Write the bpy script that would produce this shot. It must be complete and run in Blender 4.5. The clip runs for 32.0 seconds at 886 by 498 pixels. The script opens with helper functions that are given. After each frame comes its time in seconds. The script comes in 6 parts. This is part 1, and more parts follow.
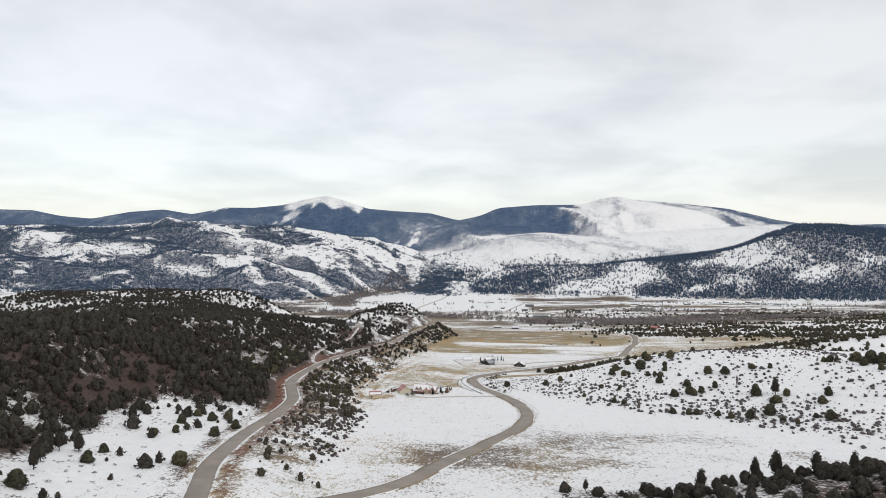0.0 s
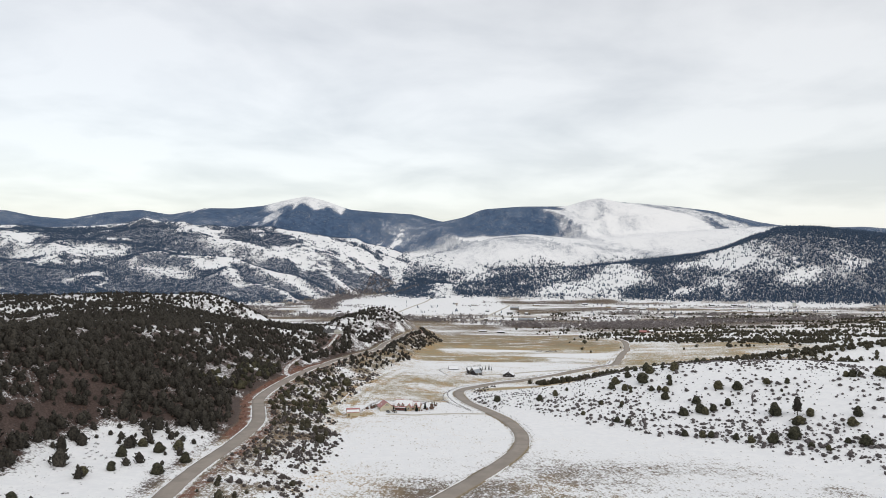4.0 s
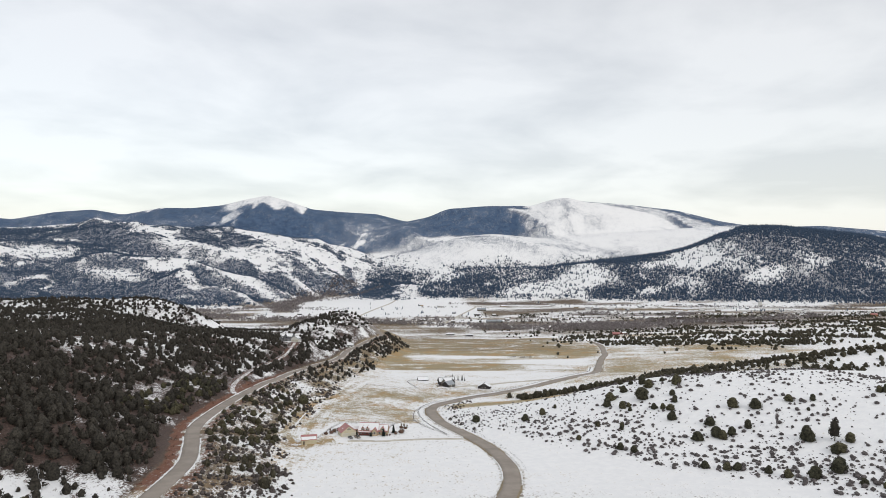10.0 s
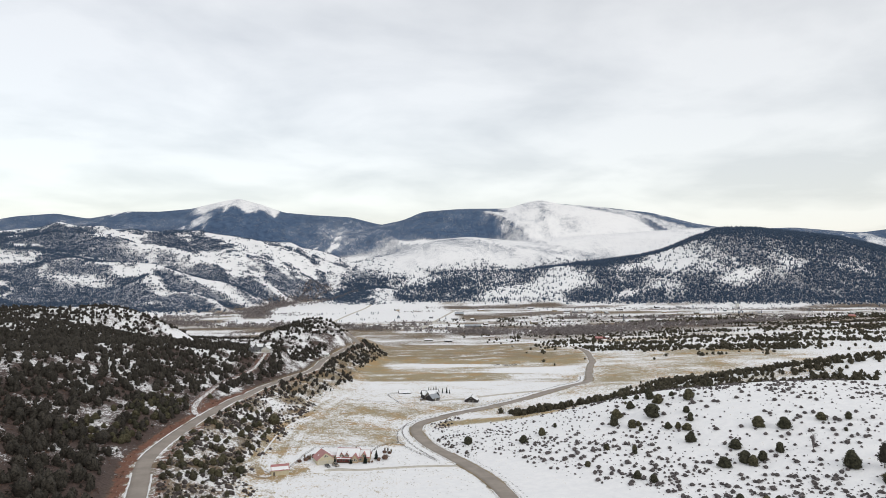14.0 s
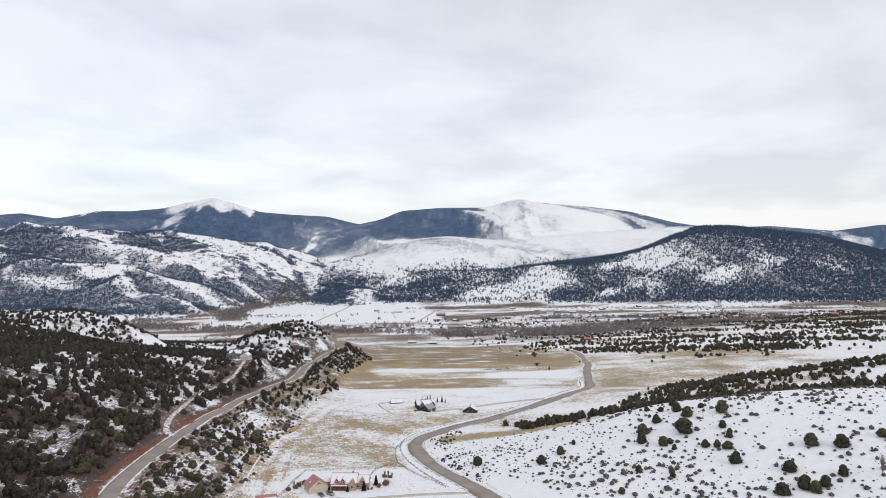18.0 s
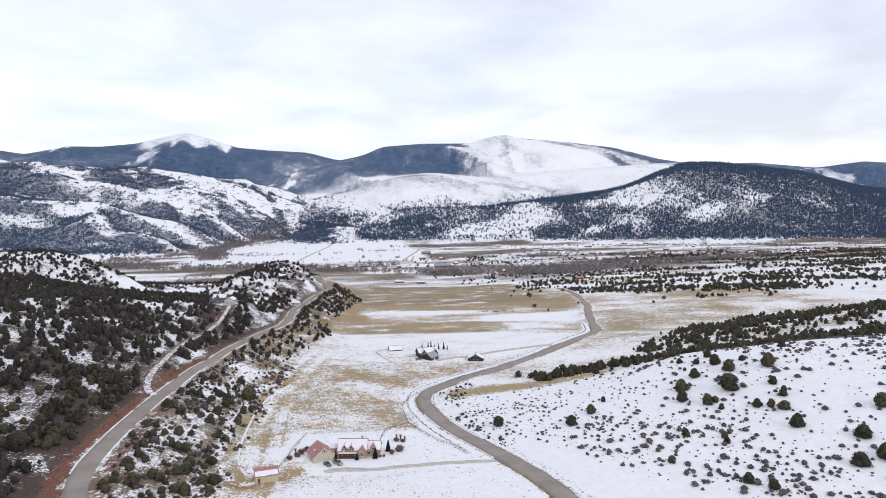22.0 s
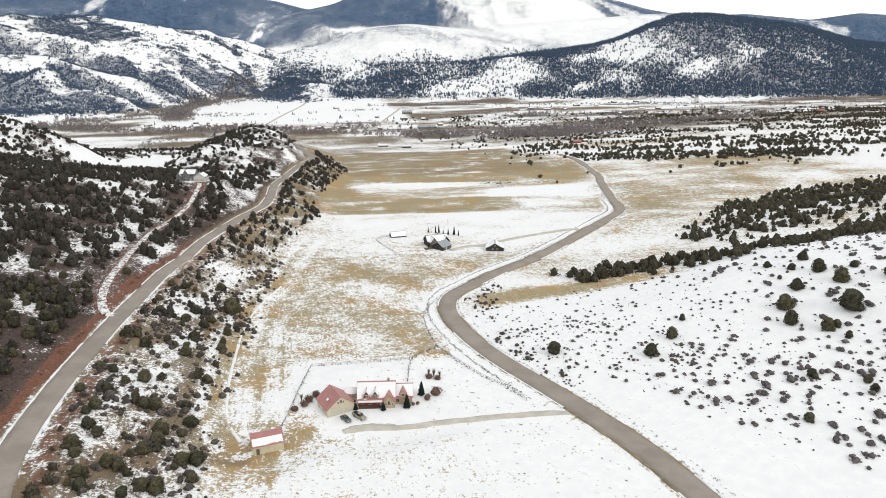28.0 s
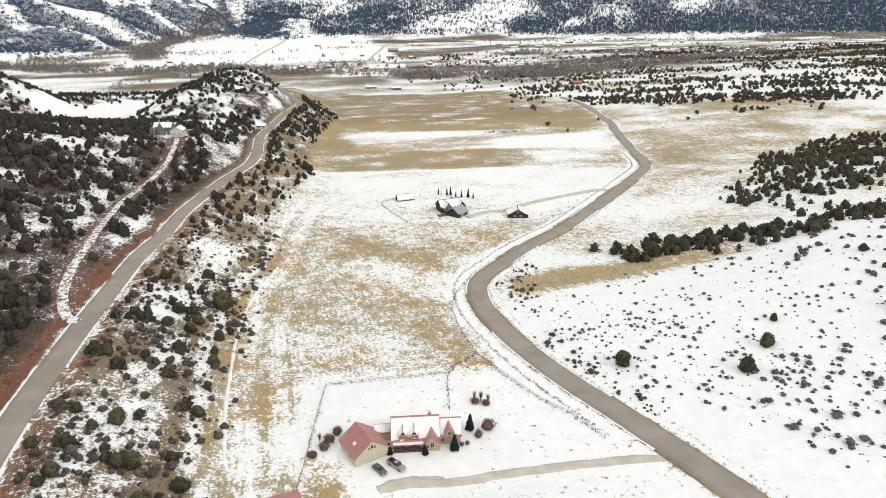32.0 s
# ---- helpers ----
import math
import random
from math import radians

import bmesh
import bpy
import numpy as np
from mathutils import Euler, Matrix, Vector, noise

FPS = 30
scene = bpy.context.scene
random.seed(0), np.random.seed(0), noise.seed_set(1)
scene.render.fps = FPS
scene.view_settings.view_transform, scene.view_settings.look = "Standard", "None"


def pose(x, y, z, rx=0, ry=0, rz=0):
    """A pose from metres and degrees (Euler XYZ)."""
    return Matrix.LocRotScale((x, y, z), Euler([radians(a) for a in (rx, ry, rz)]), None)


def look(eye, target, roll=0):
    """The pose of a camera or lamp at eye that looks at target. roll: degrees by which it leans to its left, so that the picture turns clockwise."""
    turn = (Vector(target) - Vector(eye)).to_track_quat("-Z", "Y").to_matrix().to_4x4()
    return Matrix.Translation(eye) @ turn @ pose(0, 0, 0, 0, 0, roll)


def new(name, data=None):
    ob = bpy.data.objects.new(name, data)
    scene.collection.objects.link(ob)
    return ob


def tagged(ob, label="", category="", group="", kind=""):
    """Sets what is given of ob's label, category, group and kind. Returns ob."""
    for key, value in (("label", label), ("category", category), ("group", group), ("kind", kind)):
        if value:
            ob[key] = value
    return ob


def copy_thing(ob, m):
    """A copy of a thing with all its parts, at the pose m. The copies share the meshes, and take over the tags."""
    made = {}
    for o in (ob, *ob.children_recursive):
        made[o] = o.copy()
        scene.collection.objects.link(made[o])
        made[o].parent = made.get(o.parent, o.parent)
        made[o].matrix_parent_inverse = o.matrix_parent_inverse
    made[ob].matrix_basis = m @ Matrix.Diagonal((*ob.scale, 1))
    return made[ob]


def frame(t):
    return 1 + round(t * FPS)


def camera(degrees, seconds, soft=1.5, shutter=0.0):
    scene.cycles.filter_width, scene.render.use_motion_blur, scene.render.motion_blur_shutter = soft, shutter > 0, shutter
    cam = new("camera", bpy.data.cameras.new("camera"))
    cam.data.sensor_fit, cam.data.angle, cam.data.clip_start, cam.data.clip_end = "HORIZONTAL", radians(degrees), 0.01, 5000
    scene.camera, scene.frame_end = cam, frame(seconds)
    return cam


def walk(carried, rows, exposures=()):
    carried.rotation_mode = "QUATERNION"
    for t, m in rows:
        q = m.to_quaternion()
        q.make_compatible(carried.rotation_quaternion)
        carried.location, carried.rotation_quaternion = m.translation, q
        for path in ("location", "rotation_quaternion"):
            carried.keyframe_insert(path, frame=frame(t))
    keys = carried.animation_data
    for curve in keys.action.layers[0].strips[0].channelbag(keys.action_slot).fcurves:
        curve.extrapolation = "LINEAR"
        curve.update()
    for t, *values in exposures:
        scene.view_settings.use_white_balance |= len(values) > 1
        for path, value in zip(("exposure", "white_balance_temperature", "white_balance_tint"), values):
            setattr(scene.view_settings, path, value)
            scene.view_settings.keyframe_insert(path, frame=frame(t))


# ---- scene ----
cam = camera(66.08, 32.0, 0.65)
PATH = [
    (0, (0.00, 0.00, 123.88), (1.40, 199.99, 124.69), 0.42),
    (1, (-0.39, 12.61, 123.36), (2.10, 212.59, 124.24), 0.34),
    (2, (-0.46, 25.53, 123.81), (3.17, 225.49, 124.93), 0.41),
    (3, (-0.67, 38.18, 124.59), (4.20, 238.12, 125.71), 0.43),
    (3.5, (-0.78, 44.34, 124.86), (4.79, 244.25, 126.09), 0.47),
    (5.5, (-1.17, 67.16, 125.10), (7.53, 266.97, 126.51), 0.59),
    (6, (-1.49, 73.11, 124.93), (8.10, 272.87, 126.36), 0.57),
    (7, (-2.20, 85.13, 124.67), (9.17, 284.80, 126.16), 0.53),
    (8, (-2.65, 97.30, 124.46), (10.51, 296.86, 125.94), 0.47),
    (9, (-2.98, 109.71, 124.26), (12.11, 309.13, 125.70), 0.39),
    (10, (-3.27, 122.55, 123.97), (13.67, 321.82, 125.50), 0.29),
    (11, (-3.70, 135.14, 123.84), (15.15, 334.24, 125.57), 0.20),
    (12, (-4.06, 147.85, 123.70), (16.80, 346.75, 125.65), 0.14),
    (13, (-5.03, 160.68, 123.65), (17.73, 359.37, 125.90), 0.04),
    (14, (-7.38, 173.13, 123.74), (17.12, 371.61, 126.28), -0.02),
    (14.5, (-8.67, 179.31, 123.75), (16.71, 377.67, 126.47), -0.04),
    (16.5, (-13.65, 204.00, 123.10), (15.13, 401.90, 125.94), -0.16),
    (17, (-15.17, 210.34, 123.06), (14.49, 408.11, 125.87), -0.18),
    (18, (-18.14, 222.86, 123.00), (13.26, 420.36, 125.44), -0.24),
    (18.5, (-19.66, 229.00, 122.95), (12.66, 426.36, 124.04), -0.24),
    (19, (-21.19, 235.08, 122.94), (11.96, 432.31, 121.52), -0.25),
    (19.5, (-22.72, 241.15, 122.94), (11.23, 438.20, 118.63), -0.29),
    (20, (-24.14, 247.34, 122.94), (10.50, 444.18, 115.76), -0.30),
    (20.5, (-25.49, 253.71, 122.97), (9.80, 450.32, 112.90), -0.31),
    (21, (-26.72, 260.35, 123.05), (9.11, 456.69, 110.19), -0.28),
    (21.5, (-27.93, 267.23, 123.09), (8.56, 463.30, 108.16), -0.28),
    (22, (-29.07, 274.29, 123.06), (8.03, 470.17, 107.04), -0.27),
    (22.5, (-30.22, 281.55, 123.07), (7.58, 477.22, 106.13), -0.27),
    (23, (-31.25, 288.98, 123.11), (7.24, 484.30, 103.92), -0.24),
    (24, (-32.78, 304.11, 123.18), (6.91, 498.55, 98.35), -0.21),
    (25, (-34.22, 319.91, 123.37), (6.55, 513.19, 92.06), -0.17),
    (25.5, (-34.92, 327.86, 123.44), (6.28, 520.33, 88.00), -0.16),
    (27.5, (-38.13, 358.70, 123.94), (4.45, 546.93, 71.43), -0.10),
    (28, (-38.71, 366.26, 124.09), (4.02, 553.23, 67.37), -0.14),
    (28.5, (-39.36, 373.87, 124.06), (3.78, 559.39, 63.05), -0.15),
    (29, (-40.20, 381.58, 124.03), (3.21, 565.62, 58.89), -0.16),
    (29.5, (-41.08, 389.29, 124.14), (2.64, 571.97, 55.47), -0.14),
    (30, (-41.91, 396.90, 124.34), (2.27, 578.83, 53.98), -0.12),
    (30.5, (-42.72, 404.46, 124.53), (1.95, 585.76, 52.88), -0.12),
    (31, (-43.54, 412.05, 124.61), (1.60, 592.71, 51.64), -0.11),
    (31.5, (-44.42, 419.76, 124.52), (1.22, 600.16, 51.22), -0.10),
    (32, (-45.30, 427.50, 124.24), (0.96, 607.67, 50.76), -0.07),
]
# stops, kelvin and tint of the picture as it brightens and warms on the way
EXPOSURES = [(0, -0.25, 6600, 10), (14.5, -0.22, 6600, 10), (17, -0.22, 6540, 11), (18, -0.21, 6360, 13.5), (20, -0.17, 6050, 17), (21, -0.14, 6050, 17),
             (22, -0.10, 6120, 16), (23, -0.08, 6300, 12.5), (25.5, 0.0, 6530, 10), (28, 0.14, 6700, 8), (32, 0.19, 6870, 7)]
walk(cam, [(t, look(eye, target, roll)) for t, eye, target, roll in PATH], EXPOSURES)

# ---------------------------------------------------------------- sky and sun
SUN_UP, SUN_ROUND = 32.0, 150.0
world = bpy.data.worlds.new("overcast_sky")
scene.world = world
world.use_nodes = True
wt = world.node_tree
wt.nodes.clear()


def wnode(kind, **props):
    n = wt.nodes.new(kind)
    for key, value in props.items():
        n.inputs[key].default_value = value
    return n


sky = wt.nodes.new("ShaderNodeTexSky")
sky.sky_type, sky.sun_disc = "NISHITA", False
sky.sun_elevation, sky.sun_rotation = radians(SUN_UP), radians(SUN_ROUND)
sky_light = wnode("ShaderNodeBackground", Strength=0.05)
wt.links.new(sky.outputs[0], sky_light.inputs[0])
coord = wt.nodes.new("ShaderNodeTexCoord")
split = wt.nodes.new("ShaderNodeSeparateXYZ")
wt.links.new(coord.outputs["Generated"], split.inputs[0])
# cloud deck: direction laid out on a flat layer, so that the clouds narrow towards the horizon
lift = wnode("ShaderNodeMath")
lift.operation = "ADD"
lift.inputs[1].default_value = 0.16
wt.links.new(split.outputs["Z"], lift.inputs[0])
floor_ = wnode("ShaderNodeMath")
floor_.operation = "MAXIMUM"
floor_.inputs[1].default_value = 0.05
wt.links.new(lift.outputs[0], floor_.inputs[0])
flat = wt.nodes.new("ShaderNodeCombineXYZ")
for axis in ("X", "Y"):
    over = wt.nodes.new("ShaderNodeMath")
    over.operation = "DIVIDE"
    wt.links.new(split.outputs[axis], over.inputs[0])
    wt.links.new(floor_.outputs[0], over.inputs[1])
    wt.links.new(over.outputs[0], flat.inputs[axis])
cloud = wnode("ShaderNodeTexNoise", Scale=1.15, Detail=7.0, Roughness=0.52, Distortion=0.25)
wt.links.new(flat.outputs[0], cloud.inputs["Vector"])
ramp = wt.nodes.new("ShaderNodeValToRGB")
ramp.color_ramp.elements[0].position, ramp.color_ramp.elements[0].color = 0.38, (0.79, 0.787, 0.778, 1)
ramp.color_ramp.elements[1].position, ramp.color_ramp.elements[1].color = 0.58, (1.0, 0.992, 0.970, 1)
wt.links.new(cloud.outputs["Fac"], ramp.inputs[0])
cloud_light = wnode("ShaderNodeBackground", Strength=0.87)
wt.links.new(ramp.outputs[0], cloud_light.inputs[0])
both = wt.nodes.new("ShaderNodeAddShader")
wt.links.new(sky_light.outputs[0], both.inputs[0])
wt.links.new(cloud_light.outputs[0], both.inputs[1])
out = wt.nodes.new("ShaderNodeOutputWorld")
wt.links.new(both.outputs[0], out.inputs[0])

sun = new("sun", bpy.data.lights.new("sun", "SUN"))
sun.data.energy, sun.data.angle, sun.data.color = 0.6, radians(14), (1.0, 0.96, 0.90)
sun.matrix_world = look((150, -160, 400), (150 - 100 * math.sin(radians(SUN_ROUND)), -160 - 100 * math.cos(radians(SUN_ROUND)), 400 - 100 * math.tan(radians(SUN_UP))))

# ---------------------------------------------------------------- materials


class Shade:
    """A node material put together step by step."""

    def __init__(self, name, rough=0.8, spec=0.3, metal=0.0):
        self.mat = bpy.data.materials.new(name)
        self.mat.use_nodes = True
        self.tree = self.mat.node_tree
        self.bsdf = self.tree.nodes["Principled BSDF"]
        self.bsdf.inputs["Roughness"].default_value = rough
        self.bsdf.inputs["Specular IOR Level"].default_value = spec
        self.bsdf.inputs["Metallic"].default_value = metal
        self.where = None

    def set(self, socket, value):
        if isinstance(value, bpy.types.NodeSocket):
            self.tree.links.new(value, socket)
        elif isinstance(value, tuple) and len(value) == 3 and socket.type == "RGBA":
            socket.default_value = (*value, 1)
        else:
            socket.default_value = value

    def place(self):
        if self.where is None:
            self.where = self.tree.nodes.new("ShaderNodeTexCoord").outputs["Object"]
        return self.where

    def noise(self, scale, detail=4.0, rough=0.55, stretch=None):
        n = self.tree.nodes.new("ShaderNodeTexNoise")
        n.inputs["Scale"].default_value, n.inputs["Detail"].default_value, n.inputs["Roughness"].default_value = scale, detail, rough
        source = self.place()
        if stretch:
            m = self.tree.nodes.new("ShaderNodeMapping")
            m.inputs["Scale"].default_value = stretch
            self.tree.links.new(source, m.inputs["Vector"])
            source = m.outputs[0]
        self.tree.links.new(source, n.inputs["Vector"])
        return n.outputs["Fac"]

    def math(self, op, a, b=0.0, clamp=False):
        n = self.tree.nodes.new("ShaderNodeMath")
        n.operation, n.use_clamp = op, clamp
        self.set(n.inputs[0], a)
        self.set(n.inputs[1], b)
        return n.outputs[0]

    def spread(self, v, low, high):
        n = self.tree.nodes.new("ShaderNodeMapRange")
        n.interpolation_type = "SMOOTHSTEP"
        self.set(n.inputs["Value"], v)
        n.inputs["From Min"].default_value, n.inputs["From Max"].default_value = low, high
        return n.outputs[0]

    def mix(self, fac, a, b):
        n = self.tree.nodes.new("ShaderNodeMix")
        n.data_type = "RGBA"
        self.set(n.inputs["Factor"], fac)
        self.set(n.inputs[6], a)
        self.set(n.inputs[7], b)
        return n.outputs[2]

    def attribute(self, name):
        n = self.tree.nodes.new("ShaderNodeAttribute")
        n.attribute_name = name
        return n.outputs["Fac"]

    def random(self):
        return self.tree.nodes.new("ShaderNodeObjectInfo").outputs["Random"]

    def island(self):
        return self.tree.nodes.new("ShaderNodeNewGeometry").outputs["Random Per Island"]

    def bump(self, height, strength=0.3, distance=0.1):
        n = self.tree.nodes.new("ShaderNodeBump")
        n.inputs["Strength"].default_value, n.inputs["Distance"].default_value = strength, distance
        self.tree.links.new(height, n.inputs["Height"])
        self.tree.links.new(n.outputs[0], self.bsdf.inputs["Normal"])
        return self

    def done(self, color):
        self.set(self.bsdf.inputs["Base Color"], color)
        return self.mat


def plain(name, color, dark=0.75, scale=3.0, rough=0.8, spec=0.3, metal=0.0, bump=0.2):
    """A surface with fine grain and broad soiling."""
    s = Shade(name, rough, spec, metal)
    fine, broad = s.noise(scale * 6, 3), s.noise(scale * 0.4, 4)
    c = s.mix(s.spread(broad, 0.3, 0.7), tuple(v * dark for v in color), color)
    c = s.mix(s.math("MULTIPLY", s.spread(fine, 0.35, 0.75), 0.25), c, tuple(v * 0.7 for v in color))
    s.bump(fine, bump, 0.02)
    return s.done(c)


def cover_material():
    """Snow, straw grass, bare red and brown earth and leaf litter, by how much of each lies where."""
    s = Shade("ground_cover", 0.85, 0.25)
    patch, clump, tuft, fine = s.noise(0.035, 6, 0.6), s.noise(0.22, 6, 0.62), s.noise(0.9, 6, 0.66), s.noise(2.6, 5, 0.65)
    rows = s.noise(0.8, 4, 0.6, (1.0, 0.22, 1.0))
    mixed = s.math("ADD", s.math("ADD", s.math("MULTIPLY", patch, 0.11), s.math("MULTIPLY", clump, 0.20)), s.math("ADD", s.math("MULTIPLY", tuft, 0.34), s.math("MULTIPLY", fine, 0.21)))
    mixed = s.math("ADD", mixed, s.math("MULTIPLY", rows, 0.14))
    even = s.math("ADD", s.math("MULTIPLY", s.math("SUBTRACT", mixed, 0.5), 4.8), 0.5)
    snow = s.spread(s.math("SUBTRACT", s.attribute("snow"), even), -0.10, 0.16)
    straw = s.mix(s.spread(tuft, 0.35, 0.66), (0.25, 0.190, 0.100), (0.50, 0.420, 0.260))
    straw = s.mix(s.math("MULTIPLY", s.spread(fine, 0.50, 0.68), 0.55), straw, (0.145, 0.112, 0.062))
    straw = s.mix(s.math("MULTIPLY", s.spread(patch, 0.49, 0.60), 0.75), straw, (0.44, 0.285, 0.120))
    earth = s.mix(s.spread(clump, 0.35, 0.7), (0.105, 0.078, 0.060), (0.20, 0.160, 0.125))
    red = s.mix(s.spread(tuft, 0.3, 0.7), (0.110, 0.047, 0.031), (0.225, 0.105, 0.065))
    litter = s.mix(s.spread(tuft, 0.35, 0.7), (0.041, 0.027, 0.024), (0.108, 0.073, 0.062))
    # far mountain cover: the blue of distance haze put into the colour
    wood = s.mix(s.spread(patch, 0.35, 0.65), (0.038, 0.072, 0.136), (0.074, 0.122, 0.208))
    c = s.mix(s.attribute("straw"), earth, straw)
    c = s.mix(s.attribute("litter"), c, litter)
    c = s.mix(s.spread(s.math("ADD", s.attribute("red"), s.math("MULTIPLY", s.math("SUBTRACT", clump, 0.5), 0.8)), 0.35, 0.65), c, red)
    c = s.mix(s.attribute("hazy_wood"), c, wood)
    white = s.mix(s.spread(clump, 0.3, 0.75), (0.83, 0.835, 0.845), (0.91, 0.91, 0.91))
    c = s.mix(snow, c, white)
    s.bump(s.math("ADD", clump, s.math("MULTIPLY", tuft, 0.5)), 0.35, 0.5)
    return s.done(c)


def foliage(name, deep, lit, scale=1.2):
    s = Shade(name, 0.85, 0.15)
    n = s.noise(scale, 4)
    c = s.mix(s.spread(n, 0.3, 0.7), deep, lit)
    c = s.mix(s.math("MULTIPLY", s.island(), 0.45), c, tuple(v * 0.45 for v in deep))
    return s.done(c)


COVER = cover_material()
JUNIPER = foliage("juniper_green", (0.035, 0.032, 0.023), (0.106, 0.095, 0.064))
JUNIPER_NEAR = foliage("juniper_sprays", (0.046, 0.043, 0.027), (0.165, 0.150, 0.090), 7.0)
PINYON_NEAR = foliage("pinyon_sprays", (0.030, 0.030, 0.022), (0.108, 0.104, 0.068), 7.0)
PINYON = foliage("pinyon_green", (0.025, 0.023, 0.020), (0.084, 0.075, 0.061))
SPRUCE = foliage("spruce_green", (0.012, 0.018, 0.016), (0.034, 0.046, 0.038), 0.5)
# far conifers: leaf colour lifted towards blue to stand in for air haze
HAZY_WOOD = foliage("haze_blue_conifers", (0.043, 0.070, 0.116), (0.090, 0.134, 0.204), 0.1)
SAGE = foliage("sagebrush_grey", (0.074, 0.066, 0.068), (0.205, 0.182, 0.178))
GREY_BRUSH = foliage("grey_brush", (0.052, 0.045, 0.043), (0.150, 0.128, 0.118))
BRUSH = foliage("dry_red_brush", (0.11, 0.068, 0.052), (0.24, 0.155, 0.12))
STRAW = foliage("dry_weeds", (0.16, 0.125, 0.08), (0.36, 0.29, 0.19))
BARE = foliage("bare_twigs", (0.192, 0.172, 0.172), (0.36, 0.325, 0.322), 0.2)
BARK = plain("bark", (0.11, 0.085, 0.065), 0.6, 4, 0.95, 0.1)
ASPHALT = plain("worn_asphalt", (0.345, 0.302, 0.262), 0.78, 0.25, 0.9, 0.3)
GRAVEL = plain("gravel_drive", (0.62, 0.58, 0.51), 0.75, 0.6, 0.95, 0.2)
SNOW = plain("ploughed_snow", (0.88, 0.88, 0.88), 0.92, 0.6, 0.85, 0.2)


def rutted():
    s = Shade("rutted_snow", 0.9, 0.2)
    broad, fine = s.noise(0.5, 5, 0.6), s.noise(2.2, 4, 0.6)
    c = s.mix(s.spread(fine, 0.35, 0.7), (0.13, 0.075, 0.055), (0.24, 0.16, 0.12))
    c = s.mix(s.spread(s.math("ADD", s.math("MULTIPLY", broad, 0.6), s.math("MULTIPLY", fine, 0.4)), 0.45, 0.52), c, (0.84, 0.84, 0.84))
    s.bump(fine, 0.3, 0.1)
    return s.done(c)


TRACK_SNOW = rutted()
SHOULDER = plain("sandy_road_shoulder", (0.36, 0.29, 0.19), 0.6, 0.9, 0.95, 0.2)


# ---------------------------------------------------------------- landforms
def smooth(a, b, v):
    s = np.clip((v - a) / (b - a), 0.0, 1.0)
    return s * s * (3 - 2 * s)


def wave(x, y, size, seed):
    """Smooth value noise between -1 and 1 with cells of the given size."""
    u, v = x / size + 17.3 * seed, y / size - 9.1 * seed
    i, j = np.floor(u), np.floor(v)
    fu, fv = u - i, v - j
    fu, fv = fu * fu * (3 - 2 * fu), fv * fv * (3 - 2 * fv)

    def value(a, b):
        r = np.sin(a * 127.1 + b * 311.7 + seed * 74.7) * 43758.5453
        return 2 * (r - np.floor(r)) - 1

    low = value(i, j) * (1 - fu) + value(i + 1, j) * fu
    high = value(i, j + 1) * (1 - fu) + value(i + 1, j + 1) * fu
    return low * (1 - fv) + high * fv


def rough(x, y, size, seed, octaves=4):
    total, weight = 0.0, 1.0
    for k in range(octaves):
        total = total + weight * wave(x, y, size / 2 ** k, seed + k)
        weight *= 0.5
    return total / 1.9


VALLEY_Y = [-900, 0, 200, 300, 400, 464, 564, 610, 675, 800, 870, 1000, 1136, 1337, 1600, 1784, 1900]
VALLEY_Z = [75, 48, 33, 25, 17.5, 12, 5.5, 1.5, -4, -9.5, -13, -20, -28, -40, -62, -74, -79]
ROAD_A_Y = [0, 241, 287, 350, 455, 494, 540, 588, 647, 692, 765, 815, 884, 942, 989, 1061, 1168, 1250]
ROAD_A_X = [-50, -84, -94, -98, -97, -105, -115, -117, -114, -109, -99, -94, -78, -60, -56, -54, -33, -8]
BENCH_Y = [-300, 200, 300, 380, 454, 540, 675, 877, 1040, 1250, 1500, 1900]
BENCH_Z = [60, 42, 34, 28, 24, 19.5, 14.5, 1, -8, -18, -30, -79]
CREST_Y = [-600, 300, 500, 700, 850, 1000, 1200, 1650, 2100]
CREST_Z = [86, 82, 72, 51, 39, 27, 10, -38, -79]


def soft_interp(v, xs, ys, width):
    return sum(np.interp(v + width * k, xs, ys) for k in (-1, -0.5, 0, 0.5, 1)) / 5


def bump(x, y, cx, cy, height, rx, ry, turn=0.0):
    c, s = math.cos(math.radians(turn)), math.sin(math.radians(turn))
    u, v = (c * (x - cx) + s * (y - cy)) / rx, (-s * (x - cx) + c * (y - cy)) / ry
    return height * np.exp(-(u * u + v * v))


HILL_U = [60, 92, 120, 150, 172, 203, 228, 262, 330]
HILL_Z = [0, 1, 6, 10, 15.5, 24, 31, 37, 38]


def hill_along(x, y):
    """How far up the face of the snowy hill a place lies."""
    return x + 0.68 * np.clip(y - 520, -150, 0) + 0.5 * np.clip(y - 520, 0, 110) - 0.25 * np.clip(370 - y, 0, 400)


